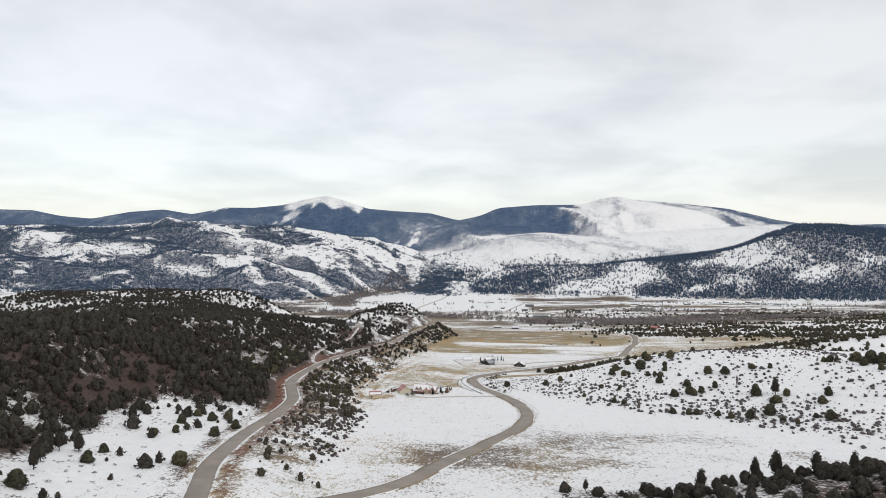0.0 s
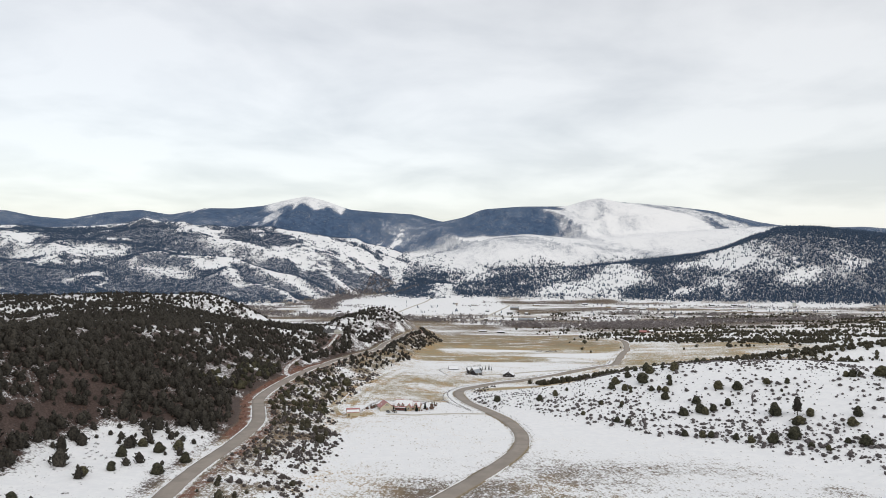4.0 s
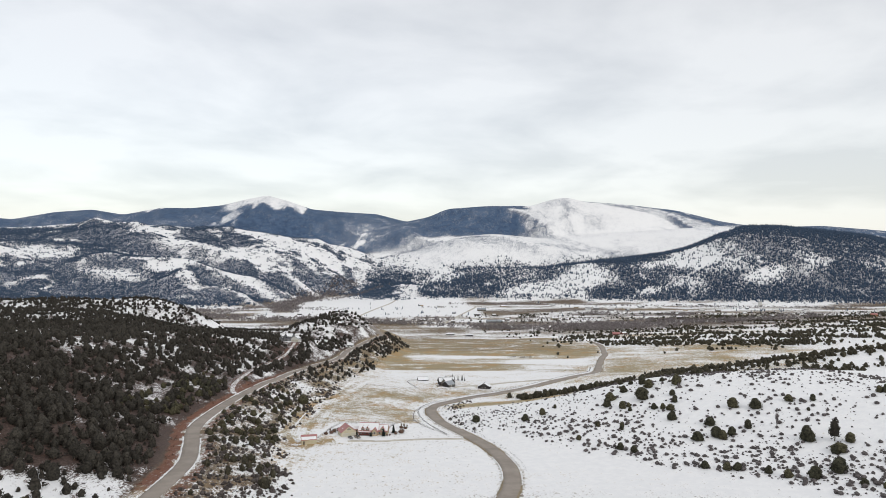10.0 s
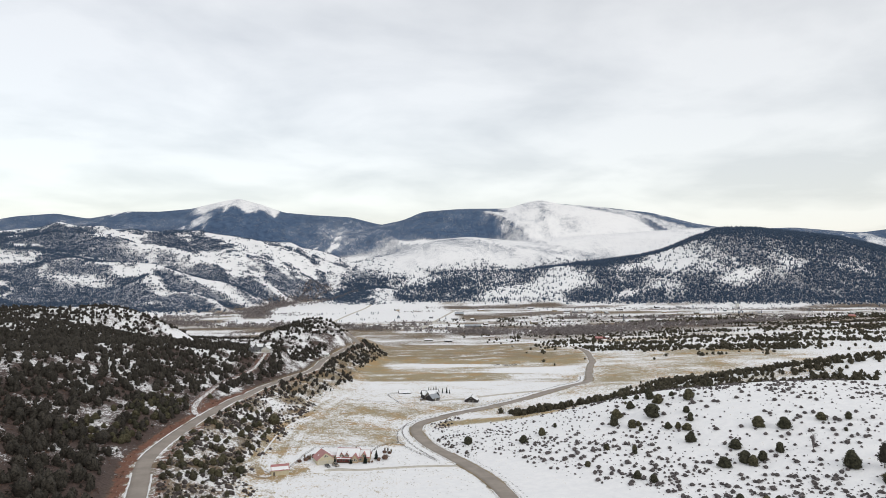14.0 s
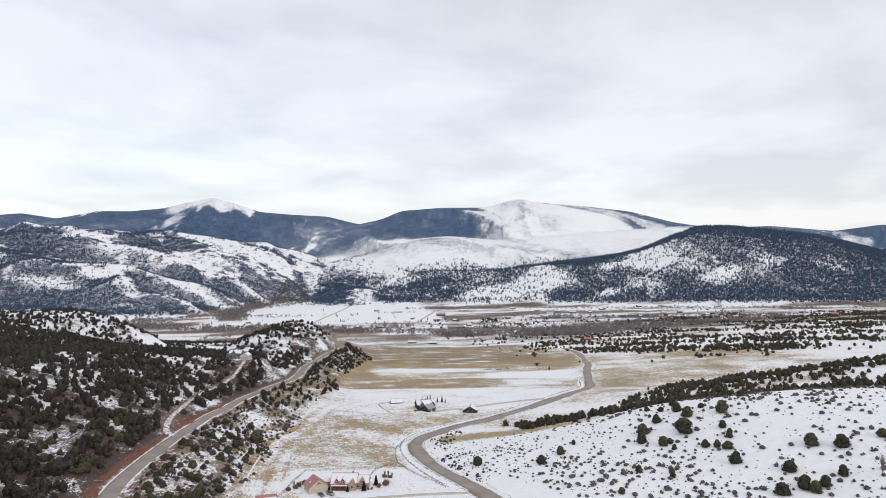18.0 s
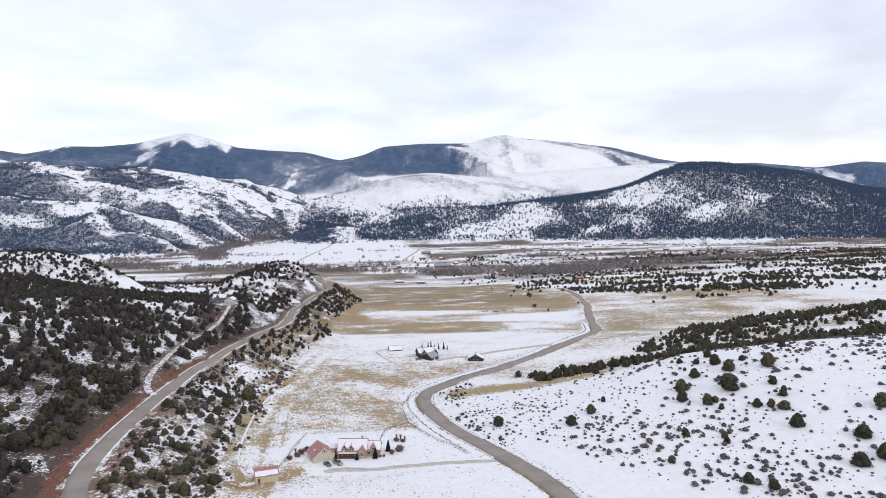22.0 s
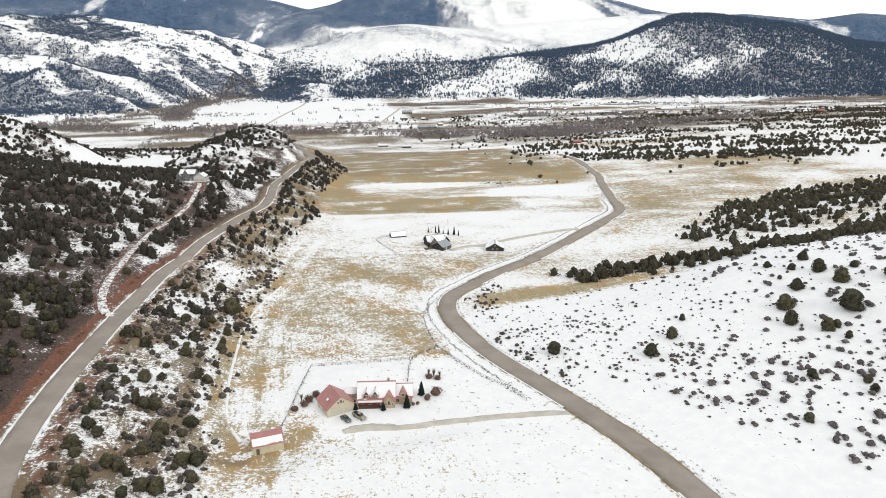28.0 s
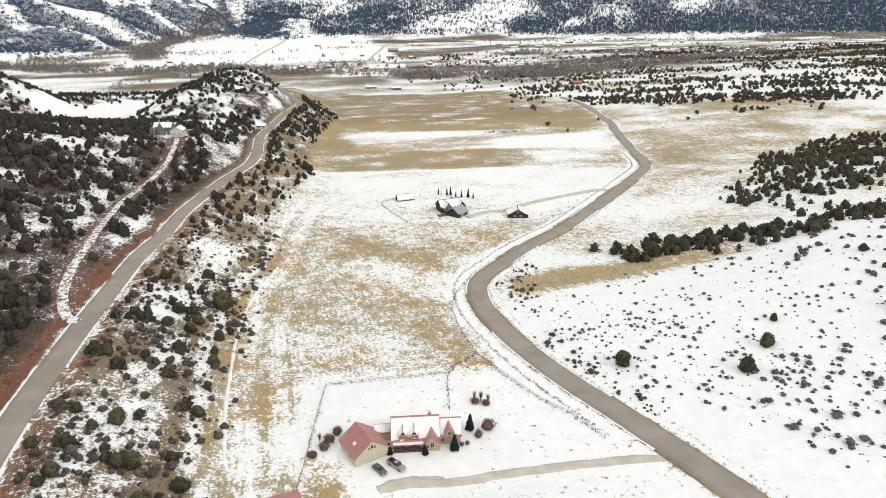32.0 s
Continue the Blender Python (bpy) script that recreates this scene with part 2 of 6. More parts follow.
def near_land(x, y):
    floor = soft_interp(y, VALLEY_Y, VALLEY_Z, 30)
    floor = floor + np.clip(x - 260, 0, 1800) * 0.035 * smooth(700, 1000, y) * (1 - smooth(1500, 2600, y))
    # the wooded ridge that carries the upper road
    edge = soft_interp(y, ROAD_A_Y, ROAD_A_X, 12)
    bench = soft_interp(y, BENCH_Y, BENCH_Z, 30)
    crest = soft_interp(y, CREST_Y, CREST_Z, 60)
    left = edge - x
    slope = smooth(-58, -4, left)
    z = floor + (bench - floor) * slope
    fade = 1 - smooth(1300, 1800, y)
    rise = np.where(left < 150, 150 * (np.clip(left, 0, 150) / 150) ** 0.9, 150) / 150
    up = np.maximum(crest - bench, 0) * rise * smooth(4, 22, left)
    up = up * (0.55 + 0.45 * smooth(20, 110, left))
    up = up * (1 - 0.75 * (1 - smooth(390, 480, y)) * (1 - smooth(50, 130, left)))
    z = z + up * fade - np.clip(left - 170, 0, 700) * 0.03 * fade
    z = z + smooth(15, 90, left) * fade * rough(x, y, 170, 3) * 9
    # saddle with the grey house, the knoll beyond it, the snowy hollow beside it
    z = z + np.minimum(bump(x, y, -70, 1262, 34, 45, 78) + bump(x, y, -130, 1250, 22, 60, 95), 22 + 2 * wave(x, y, 30, 14))
    z = z + bump(x, y, -72, 1375, 23, 58, 95)
    z = z - bump(x, y, -215, 1250, 34, 80, 190)
    z = z + bump(x, y, -122, 968, 10, 45, 60)
    # snowy knolls behind the ridge
    z = z + bump(x, y, -430, 1080, 27, 150, 140) + bump(x, y, -660, 1230, 46, 190, 170)
    # snowy bench with junipers beyond the ridge
    top = soft_interp(x, [-900, -600, -419, -380, -350, -320, -283, -240], [38, 47, 50, 48, 43, 31, 13, -16], 8) + 3 * rough(x, y, 70, 15)
    z = np.maximum(z, np.where((x < -200) & (y > 850), top - 0.10 * np.clip(1250 - y, 0, 500) - 0.30 * np.clip(y - 1270, 0, 900), -500))
    # snow-covered hill with shrubs
    along = hill_along(x, y)
    face = smooth(62, 275, along)
    hill = soft_interp(along, HILL_U, HILL_Z, 14) * (1 - smooth(560, 800, y - 0.18 * np.clip(x - 120, 0, 400)))
    hill = hill - 7 * smooth(280, 480, x) * smooth(520, 640, y) * (1 - smooth(640, 800, y))
    hill = hill * (0.75 + 0.25 * smooth(250, 420, y)) + rough(x, y, 140, 9) * 2.2 * face * (y < 1200)
    z = z + hill
    # second wooded rise behind it
    z = z + bump(x, y, 520, 745, 26, 260, 62, -16)
    # foreground knoll with dark trees
    z = z + bump(x, y, 165, 205, 22, 80, 70)
    return z + rough(x, y, 60, 21) * 0.6


def silhouette(x, y, near_y, far_y, px, height, shape, soft=0.008):
    """Rise from near_y to a crest at far_y whose height follows the bearing; falls again behind."""
    bearing = x / np.maximum(y, 400)
    top = soft_interp(bearing, px, height, soft)
    s = smooth(0, 1, np.clip((y - near_y) / (far_y - near_y), 0, 1)) ** shape
    back = smooth(0, 900, y - far_y)
    return -79 + (top + 79) * s * (1 - 0.5 * back)


def spurs(x, y, wide, deep, seed, turn=0.62):
    """Ridged noise between -1 and 1 whose ribs run down towards the valley, and on which flank of a rib a place lies."""
    c, s = math.cos(turn), math.sin(turn)
    across, along = c * x + s * y, -s * x + c * y
    across = across + 0.35 * wide * wave(x, y, wide * 1.3, seed + 5)
    n = wave(across, along * wide / deep, wide, seed)
    flank = wave(across + 0.22 * wide, along * wide / deep, wide, seed) - wave(across - 0.22 * wide, along * wide / deep, wide, seed)
    return 1 - 2 * np.abs(n), flank * np.where(n > 0, -1, 1)


HILL_B = [-1.3, -0.81, -0.644, -0.561, -0.478, -0.395, -0.353, -0.287, -0.229, -0.179, -0.112, -0.063, -0.013, 0.029, 0.062, 0.2]
HILL_TOP = [190, 228, 248, 255, 268, 300, 286, 276, 262, 236, 206, 158, 93, 8, -60, -79]


def land(x, y):
    """Height of the bare ground."""
    x, y = np.asarray(x, float), np.asarray(y, float)
    z = near_land(x, y)
    bearing = x / np.maximum(y, 400)
    # wooded front of the mountain across the valley
    front = silhouette(x, y, 3000 - 0.17 * np.clip(x, -200, 2600), 3700,
                       [-0.06, 0.0, 0.045, 0.075, 0.11, 0.145, 0.228, 0.294, 0.352, 0.40, 0.432, 0.458, 0.49, 0.529, 0.585, 0.658, 0.726, 0.834, 1.2],
                       [-79, -70, -50, 5, 48, 56, 58, 88, 110, 132, 156, 188, 238, 284, 284, 260, 236, 150, 40], 1.0)
    # open snow slopes above it
    shoulder = silhouette(x, y, 3250, 4150,
                          [-0.15, -0.063, 0.004, 0.062, 0.103, 0.153, 0.219, 0.352, 0.435, 0.518, 0.60, 0.68, 0.9],
                          [0, 85, 110, 172, 227, 248, 224, 265, 289, 313, 282, 200, 60], 1.0)
    # bald summit and the hills to its side
    bald = silhouette(x, y, 3700, 4550,
                      [-0.10, 0.024, 0.062, 0.087, 0.145, 0.211, 0.236, 0.261, 0.286, 0.352, 0.427, 0.497, 0.56, 0.655, 0.764, 0.848, 0.95, 1.3],
                      [200, 328, 366, 419, 441, 445, 483, 506, 479, 460, 426, 354, 317, 332, 298, 345, 325, 200], 1.0)
    # rolling hills beyond the river: one long rise, carved into spurs and side valleys
    foot = soft_interp(bearing, [-0.45, -0.20, -0.14, -0.11, -0.05, 0.01, 0.06], [2420, 2640, 2920, 3120, 3420, 3600, 3700], 0.015)
    top = soft_interp(bearing, HILL_B, HILL_TOP, 0.008) + 79
    u = np.clip((y - foot) / (4150 - foot), 0, 1)
    rib, _ = spurs(x, y, 250, 760, 31, 1.15)
    fine, _ = spurs(x, y, 130, 260, 37, 0.8)
    rolling = -79 + top * (0.55 * u + 0.45 * smooth(0, 1, u)) * (1 - 0.5 * smooth(0, 900, y - 4150))
    rolling = rolling + smooth(0.02, 0.22, u) * (1 - smooth(0.86, 1.0, u)) * np.clip(top / 300, 0, 1) * (36 * rib + 17 * fine + 10 * rough(x, y, 120, 33))
    # far dark range with the pale cone
    range_ = silhouette(x, y, 3900, 4800,
                        [-1.3, -0.644, -0.594, -0.552, -0.507, -0.453, -0.403, -0.361, -0.312, -0.27, -0.229, -0.195, -0.166, -0.137, -0.104, -0.063, -0.013, 0.024, 0.062, 0.3],
                        [380, 399, 395, 355, 339, 387, 407, 375, 423, 423, 443, 486, 514, 478, 423, 407, 395, 351, 330, 300], 0.8, 0.004)
    rib, _ = spurs(x, y, 300, 900, 43, 0.35)
    front = front + smooth(-60, 40, front) * (1 - smooth(3380, 3660, y)) * (22 * rib + 16 * rough(x, y, 260, 38))
    rib, _ = spurs(x, y, 360, 1100, 45, 0.9)
    shoulder = shoulder + smooth(-50, 60, shoulder) * (20 * rib + 14 * rough(x, y, 240, 41)) * (1 - smooth(3900, 4120, y))
    rib, _ = spurs(x, y, 380, 1300, 47, 0.95)
    bald = bald + (64 * rib + 22 * rough(x, y, 240, 48)) * (1 - smooth(4150, 4520, y)) * smooth(3750, 3950, y)
    rib, _ = spurs(x, y, 420, 1200, 53, 0.5)
    range_ = range_ + (44 * rib + 24 * rough(x, y, 300, 55)) * (1 - smooth(4250, 4560, y)) * smooth(3950, 4150, y)
    fan = -79 + 56 * smooth(2850, 3450, y) * np.exp(-((bearing - 0.025) / 0.055) ** 2)
    for other in (fan, front, shoulder, bald, rolling, range_):
        z = np.maximum(z, np.where(y > 2000, other, -500))
    return z


# ---------------------------------------------------------------- roads
def spline(points, step=3.0):
    """Even samples along a smooth curve through the points."""
    p = np.array(points, float)
    p = np.vstack([2 * p[0] - p[1], p, 2 * p[-1] - p[-2]])
    out = []
    for a, b, c, d in zip(p[:-3], p[1:-2], p[2:-1], p[3:]):
        n = max(2, int(np.linalg.norm(c - b) / 1.0))
        t = np.linspace(0, 1, n, endpoint=False)[:, None]
        out.append(0.5 * (2 * b + (c - a) * t + (2 * a - 5 * b + 4 * c - d) * t ** 2 + (3 * b - a - 3 * c + d) * t ** 3))
    q = np.vstack(out + [p[-2:-1]])
    run = np.r_[0, np.cumsum(np.linalg.norm(np.diff(q, axis=0), axis=1))]
    s = np.arange(0, run[-1], step)
    return np.stack([np.interp(s, run, q[:, k]) for k in (0, 1)], 1)


# level ground under the buildings: x, y, radius, height
PADS = [(-17, 582, 24, 3.0), (-50.5, 562.5, 9, 3.6), (62, 811, 19, -9.3), (97, 796, 11, -9.3), (-116, 966, 22, 17.6)]


def base_height(x, y):
    z = land(x, y)
    for px, py, radius, level in PADS:
        blend = 1 - smooth(radius, radius + 14, np.hypot(x - px, y - py))
        z = z * (1 - blend) + level * blend
    return z


def levelled(line, width=8):
    """Heights along a line, with the bumps of the ground ironed out."""
    z = base_height(line[:, 0], line[:, 1])
    for _ in range(3):
        pad = np.r_[[z[0]] * width, z, [z[-1]] * width]
        z = np.convolve(pad, np.ones(2 * width + 1) / (2 * width + 1), "valid")
    return z


UPPER = spline([(0, -420), (-4, -220), (-18, -60), (-40, 60), (-62, 150), (-84, 241), (-94, 287), (-98, 350), (-96, 405), (-97, 455), (-105, 494), (-116, 541), (-117.5, 588),
                (-114, 648), (-110, 692), (-106, 735), (-100, 767), (-94, 815), (-78, 883), (-67, 916), (-60, 942), (-56, 990), (-54, 1060),
                (-48, 1098), (-33, 1160), (-20, 1205), (-9, 1240), (-9, 1268), (-22, 1320), (-38, 1370), (-47, 1405), (-56, 1450), (-64, 1520), (-64, 1640)])
LOWER = spline([(-81, 205), (-70, 220), (-19, 285), (2, 326), (32, 383), (53, 432), (61, 470), (61.5, 500), (58.5, 530), (52, 559), (46, 582),
                (40, 604), (35, 632), (33, 662), (35, 684), (42, 702), (56, 717), (80, 740), (113, 766), (144, 796), (170, 820), (198, 847),
                (230, 883), (247, 912), (259, 945), (271, 981), (285, 1018), (301, 1062), (321, 1110), (349, 1205), (359, 1240), (372, 1300), (380, 1380)])
way_ = np.gradient(LOWER, axis=0)
LOWER = LOWER + 1.1 * np.stack([way_[:, 1], -way_[:, 0]], 1) / np.linalg.norm(way_, axis=1)[:, None]
TRACK = spline([(-112, 661), (-118, 664), (-122, 672), (-126, 689), (-128, 712), (-128.5, 740), (-129, 778), (-127, 825), (-120, 870), (-114, 910), (-111, 945), (-111, 957)])
DRIVE = spline([(53, 555), (44, 557.5), (32, 559.5), (21, 561), (7, 563), (-9, 564.5), (-20, 567.5), (-27, 566.5)])
DITCH = spline([(-59, 566), (-64, 580), (-66, 606), (-65.5, 640), (-64, 671), (-61, 694), (-55, 722), (-47, 747), (-34, 813), (-20, 872), (-8, 920), (1, 957)])
ROADS = [("dirt_track", TRACK, levelled(TRACK, 4), 2.0), ("driveway", DRIVE, levelled(DRIVE, 4), 1.5),
         ("upper_road", UPPER, levelled(UPPER), 4.0), ("lower_road", LOWER, levelled(LOWER), 4.2)]
def near_line(x, y, line, reach):
    """For points near a line: which they are, how far off (positive to its left) and the nearest sample."""
    low, high = line.min(0) - reach, line.max(0) + reach
    pick = np.nonzero((x > low[0]) & (x < high[0]) & (y > low[1]) & (y < high[1]))[0]
    if not len(pick):
        return pick, np.zeros(0), np.zeros(0, int)
    way = np.gradient(line, axis=0)
    way /= np.linalg.norm(way, axis=1)[:, None]
    best, which = np.full(len(pick), 1e9), np.zeros(len(pick), int)
    for k in range(0, len(line), 40):
        part_ = line[k:k + 40]
        d = (x[pick][:, None] - part_[:, 0]) ** 2 + (y[pick][:, None] - part_[:, 1]) ** 2
        i = d.argmin(1)
        m = d[np.arange(len(pick)), i]
        better = m < best
        best[better], which[better] = m[better], k + i[better]
    dx, dy = x[pick] - line[which, 0], y[pick] - line[which, 1]
    side = way[which, 0] * dy - way[which, 1] * dx
    off = np.sqrt(best)
    keep = off < reach
    return pick[keep], np.where(side > 0, off, -off)[keep], which[keep]


def ground_height(x, y):
    """Height of the ground with the beds of the roads cut into it."""
    x, y = np.atleast_1d(np.asarray(x, float)), np.atleast_1d(np.asarray(y, float))
    z = base_height(x, y)
    for _, line, level, half in ROADS:
        pick, off, which = near_line(x, y, line, half + 12)
        blend = smooth(half + 11, half + 3.0, np.abs(off))
        z[pick] = z[pick] * (1 - blend) + (level[which] - 0.22) * blend
    return z


# ---------------------------------------------------------------- what covers the ground where
def field(x, y, x0, x1, y0, y1, soft=8.0):
    return smooth(x0 - soft, x0 + soft, x) * (1 - smooth(x1 - soft, x1 + soft, x)) * smooth(y0 - soft, y0 + soft, y) * (1 - smooth(y1 - soft, y1 + soft, y))


# open snow among the far woods: x, y, half width, half depth
FRONT_GLADES = [(1290, 3400, 150, 60), (1440, 3380, 130, 90), (1590, 3360, 140, 110), (1640, 3210, 90, 50), (1740, 3090, 140, 50), (2010, 3150, 110, 40), (640, 3190, 150, 50), (880, 3150, 130, 45), (1180, 3060, 160, 30)]
HILL_GLADES = [(-1572, 3370, 190, 70), (-1800, 3290, 150, 50), (-946, 3315, 130, 50), (-492, 3815, 170, 60), (-640, 3900, 150, 60), (-254, 4300, 90, 60), (-1000, 3530, 120, 50), (-350, 3260, 110, 40), (-1114, 3030, 160, 45), (-560, 3010, 160, 40)]


def forest_share(x, y):
    """How much of the far slopes is wooded, between 0 and 1."""
    bearing = x / np.maximum(y, 400)
    grain = rough(x, y, 70, 89)
    front = 0.90 - 0.55 * smooth(0.10, 0.55, rough(x, y * 0.7, 260, 97) + 0.25 * grain)
    front = front - 0.50 * (1 - smooth(0.28, 0.34, bearing)) * smooth(0.0, 0.35, rough(x, y * 0.8, 200, 56) + 0.3)
    for gx, gy, rx, ry in FRONT_GLADES:
        front = front - bump(x, y, gx, gy, 1.0, rx, ry, 25) * (0.75 + 0.7 * grain)
    front = np.clip(np.maximum(front, 0.97 * smooth(0.515, 0.55, bearing + 0.02 * grain) * smooth(3300, 3450, y)), 0.06, 1)
    rib, flank = spurs(x, y, 250, 760, 31, 1.15)
    small, side = spurs(x, y, 130, 260, 37, 0.8)
    hills = smooth(-0.30, 0.30, 0.25 * flank + 0.25 * side - 0.45 * smooth(0.30, 0.85, rib) + 0.60 * rough(x * 0.8 + 0.5 * y, y * 1.3, 260, 98) + 0.75 * grain + 0.35 * wave(x, y, 28, 96) + 0.38)
    for gx, gy, rx, ry in HILL_GLADES:
        hills = hills - bump(x, y, gx, gy, 1.5, rx, ry, -25) * (0.75 + 0.5 * grain)
    hills = np.clip(hills, 0.03, 1) * (1 - 0.8 * smooth(3960, 4080, y + 60 * grain))
    canyon = np.exp(-((bearing - 0.015) / 0.05) ** 4) * smooth(3430, 3500, y) * (1 - smooth(3780, 3900, y)) * np.clip(0.75 + 0.9 * grain, 0, 1)
    return np.maximum(np.where(bearing > 0.02, front, hills), canyon)


def river_line(x):
    return soft_interp(x, [-700, -580, -400, -150, 0, 150, 330, 500, 800, 1500], [2430, 2330, 2210, 2225, 2120, 2030, 1945, 1880, 1960, 2060], 40)


def creek_line(y):
    return soft_interp(y, [2250, 2640, 2800, 3110, 3370, 3700], [-330, -365, -390, -350, -257, -110], 40)


GROVES = [(525, 1865, 55, 30), (325, 1935, 40, 20), (705, 2365, 70, 30), (790, 2055, 60, 25), (-380, 2690, 45, 80), (960, 2250, 90, 25), (150, 2180, 60, 25), (-610, 2500, 40, 60)]


def grove_share(x, y):
    share = np.exp(-((y - river_line(x)) / 58) ** 4) * np.clip(0.62 + 0.9 * rough(x, y, 90, 99), 0, 1)
    share = share + np.exp(-((x - creek_line(y)) / 46) ** 4) * smooth(2420, 2560, y) * (1 - smooth(3500, 3650, y)) * np.clip(0.75 + 0.9 * rough(x, y, 80, 58), 0, 1)
    for cx, cy, rx, ry in GROVES:
        share = share + bump(x, y, cx, cy, 0.8, rx, ry)
    return np.clip(share, 0, 1)


def covers(x, y, z):
    edge = soft_interp(y, ROAD_A_Y, ROAD_A_X, 12)
    left = edge - x
    n = rough(x, y, 90, 61)
    far = smooth(1750, 2000, y)
    snow = np.full_like(x, 0.80) + 0.12 * n
    straw, litter, red, wood = np.ones_like(x) * 0.9, np.zeros_like(x), np.zeros_like(x), np.zeros_like(x)

    def lay(layer, mask, value):
        layer += mask * (value - layer)

    # valley floor, field by field
    v = y + 0.18 * x
    grain = rough(x, y * 1.5, 34, 62)
    inside = 1 - smooth(-30, 30, x - soft_interp(y, [600, 700, 760, 850, 920, 1240], [40, 40, 100, 200, 250, 360], 20))
    lay(snow, field(x, y, -70, 230, 200, 470, 25), 0.74 + 0.28 * rough(x * 0.5 + y * 0.4, y, 46, 65) + 0.08 * n)
    lay(straw, field(x, y, -20, 230, 200, 440, 25), 0.05 + 0.35 * smooth(0.1, 0.5, rough(x, y, 60, 60)))
    lay(snow, field(x, y, -66, 70, 455, 622, 8), 0.80 + 0.20 * grain + 0.08 * n)
    lay(snow, field(x, y, -36, 44, 566, 618, 5), 0.97)
    lay(snow, field(x, y, 12, 56, 470, 560, 10), 0.92)
    lay(snow, field(x, v, -80, 400, 622, 805, 5) * inside, 0.47 + 0.10 * n + 0.34 * rough(x + 0.6 * y, (y - 0.6 * x) * 0.4, 22, 63) + 0.42 * rough(x, y, 48, 57))
    lay(snow, field(x, v, -60, 300, 805, 970, 4) * inside, 0.74 + 0.22 * grain + 0.14 * n)
    ragged_v = v + 16 * rough(x, y, 50, 66)
    lay(snow, field(x, v, -60, 420, 958, 1660, 4) * inside, 0.21 + 0.30 * rough(x, y * 1.2, 70, 68) + 0.48 * rough(x, y * 1.3, 24, 61))
    lay(snow, field(x, ragged_v, 30, 420, 1040, 1165, 14) * inside, 0.78 + 0.75 * rough(x * 0.7, y * 1.8, 80, 67))
    lay(snow, field(x, ragged_v, 170, 420, 960, 1060, 14) * inside, 0.66 + 0.40 * grain)
    lay(litter, field(x, v, -60, 460, 1240, 1660, 18) * inside, 0.22 + 0.2 * n)
    lay(snow, (1 - inside) * field(x, y, 60, 620, 800, 1230, 40), 0.49 + 0.26 * n + 0.3 * rough(x, y * 1.3, 40, 56))
    lay(snow, field(x, y, 85, 430, 705, 765, 18), 0.58 + 0.3 * n)
    lay(snow, smooth(1400, 1480, y) * np.where((x < 430) & (y < 1640), 0.0, 1.0), 0.56 + 0.40 * n)
    lay(straw, smooth(1560, 1680, y), 0.40)
    lay(litter, smooth(1560, 1680, y), 0.25)
    # river flats: strips of straw, hay and snow
    strips = wave(x * 0.35, y, 70, 71) + 0.5 * wave(x * 0.5, y, 28, 72)
    lay(snow, far, 0.54 + 0.44 * strips + 0.14 * n)
    lay(straw, far, 0.28 + 0.30 * wave(x * 0.4, y, 90, 69))
    lay(litter, far * smooth(-0.1, 0.6, wave(x * 0.4, y, 110, 75)), 0.5)
    lay(snow, field(x, y, -420, 330, 2330, 3300, 40), 0.96)
    lay(snow, grove_share(x, y) * (y > 1780), 0.25)
    back = np.interp(x, [40, 56, 90, 133, 198, 300], [285, 276, 258, 265, 305, 360])
    knoll = smooth(-130, -60, y - back) * (1 - smooth(-8, 6, y - back)) * smooth(42, 60, x) * (1 - smooth(330, 380, x))
    lay(snow, knoll, 0.36 + 0.3 * n)
    lay(litter, knoll, 0.9)
    lines = 1 - smooth(0.0, 0.20, np.abs(rough(x * 0.45 + 0.25 * y, y * 1.1, 60, 92)))
    lay(snow, lines * field(x, y, -30, 240, 200, 385, 20) * (1 - knoll), 0.42 + 0.2 * grain)
    # snowy hill
    toe = smooth(66, 100, hill_along(x, y))
    hill = toe * (1 - smooth(640, 720, y - 0.18 * np.clip(x - 120, 0, 400))) * smooth(230, 300, y)
    lay(snow, hill, 0.99)
    lay(snow, field(x, y, 62, 150, 470, 600, 12), 0.985)
    lay(snow, np.exp(-(((x + 41) / 7) ** 2 + ((y - 567) / 8) ** 2)), 0.22)
    grassy = smooth(44, 60, x) * (1 - smooth(140, 190, x)) * np.exp(-((y - np.interp(x, [50, 90, 130, 170], [688, 684, 682, 672]) + 6 * grain) / 15) ** 4)
    lay(snow, grassy, 0.30 + 0.3 * grain)
    lay(straw, grassy, 1.0)
    lay(snow, field(x, y, -82, -44, 470, 745, 8), 0.56 + 0.12 * np.sin(x * 0.62 + 1.2 * np.sin(y / 31.0) + 1.6 * n) + 0.30 * grain)
    # bank below the upper road, wooded slope above it
    bank = smooth(-46, -36, left) * (1 - smooth(-2, 6, left)) * (1 - smooth(1300, 1420, y)) * smooth(200, 330, y)
    lay(snow, bank, 0.62 - 0.18 * smooth(420, 480, y) + 0.20 * smooth(500, 600, y) - 0.26 * smooth(690, 790, y) + 0.14 * n + 0.62 * rough(x - 0.5 * y, (y + 0.5 * x) * 0.5, 13, 64))
    lay(straw, bank, 0.42 + 0.3 * smooth(690, 790, y))
    lay(litter, bank, 0.36 + 0.3 * n)
    slope = smooth(2, 14, left) * (1 - smooth(1500, 1800, y))
    streaks = rough(x + 0.8 * y, (y - 0.8 * x) * 0.45, 15, 66)
    lay(snow, slope, 0.08 + 0.10 * smooth(480, 580, y) + 0.26 * smooth(610, 740, y) + 0.10 * n + 0.80 * streaks + 0.15 * smooth(900, 1300, y))
    lay(straw, slope, 0.12)
    lay(litter, slope, 0.95)
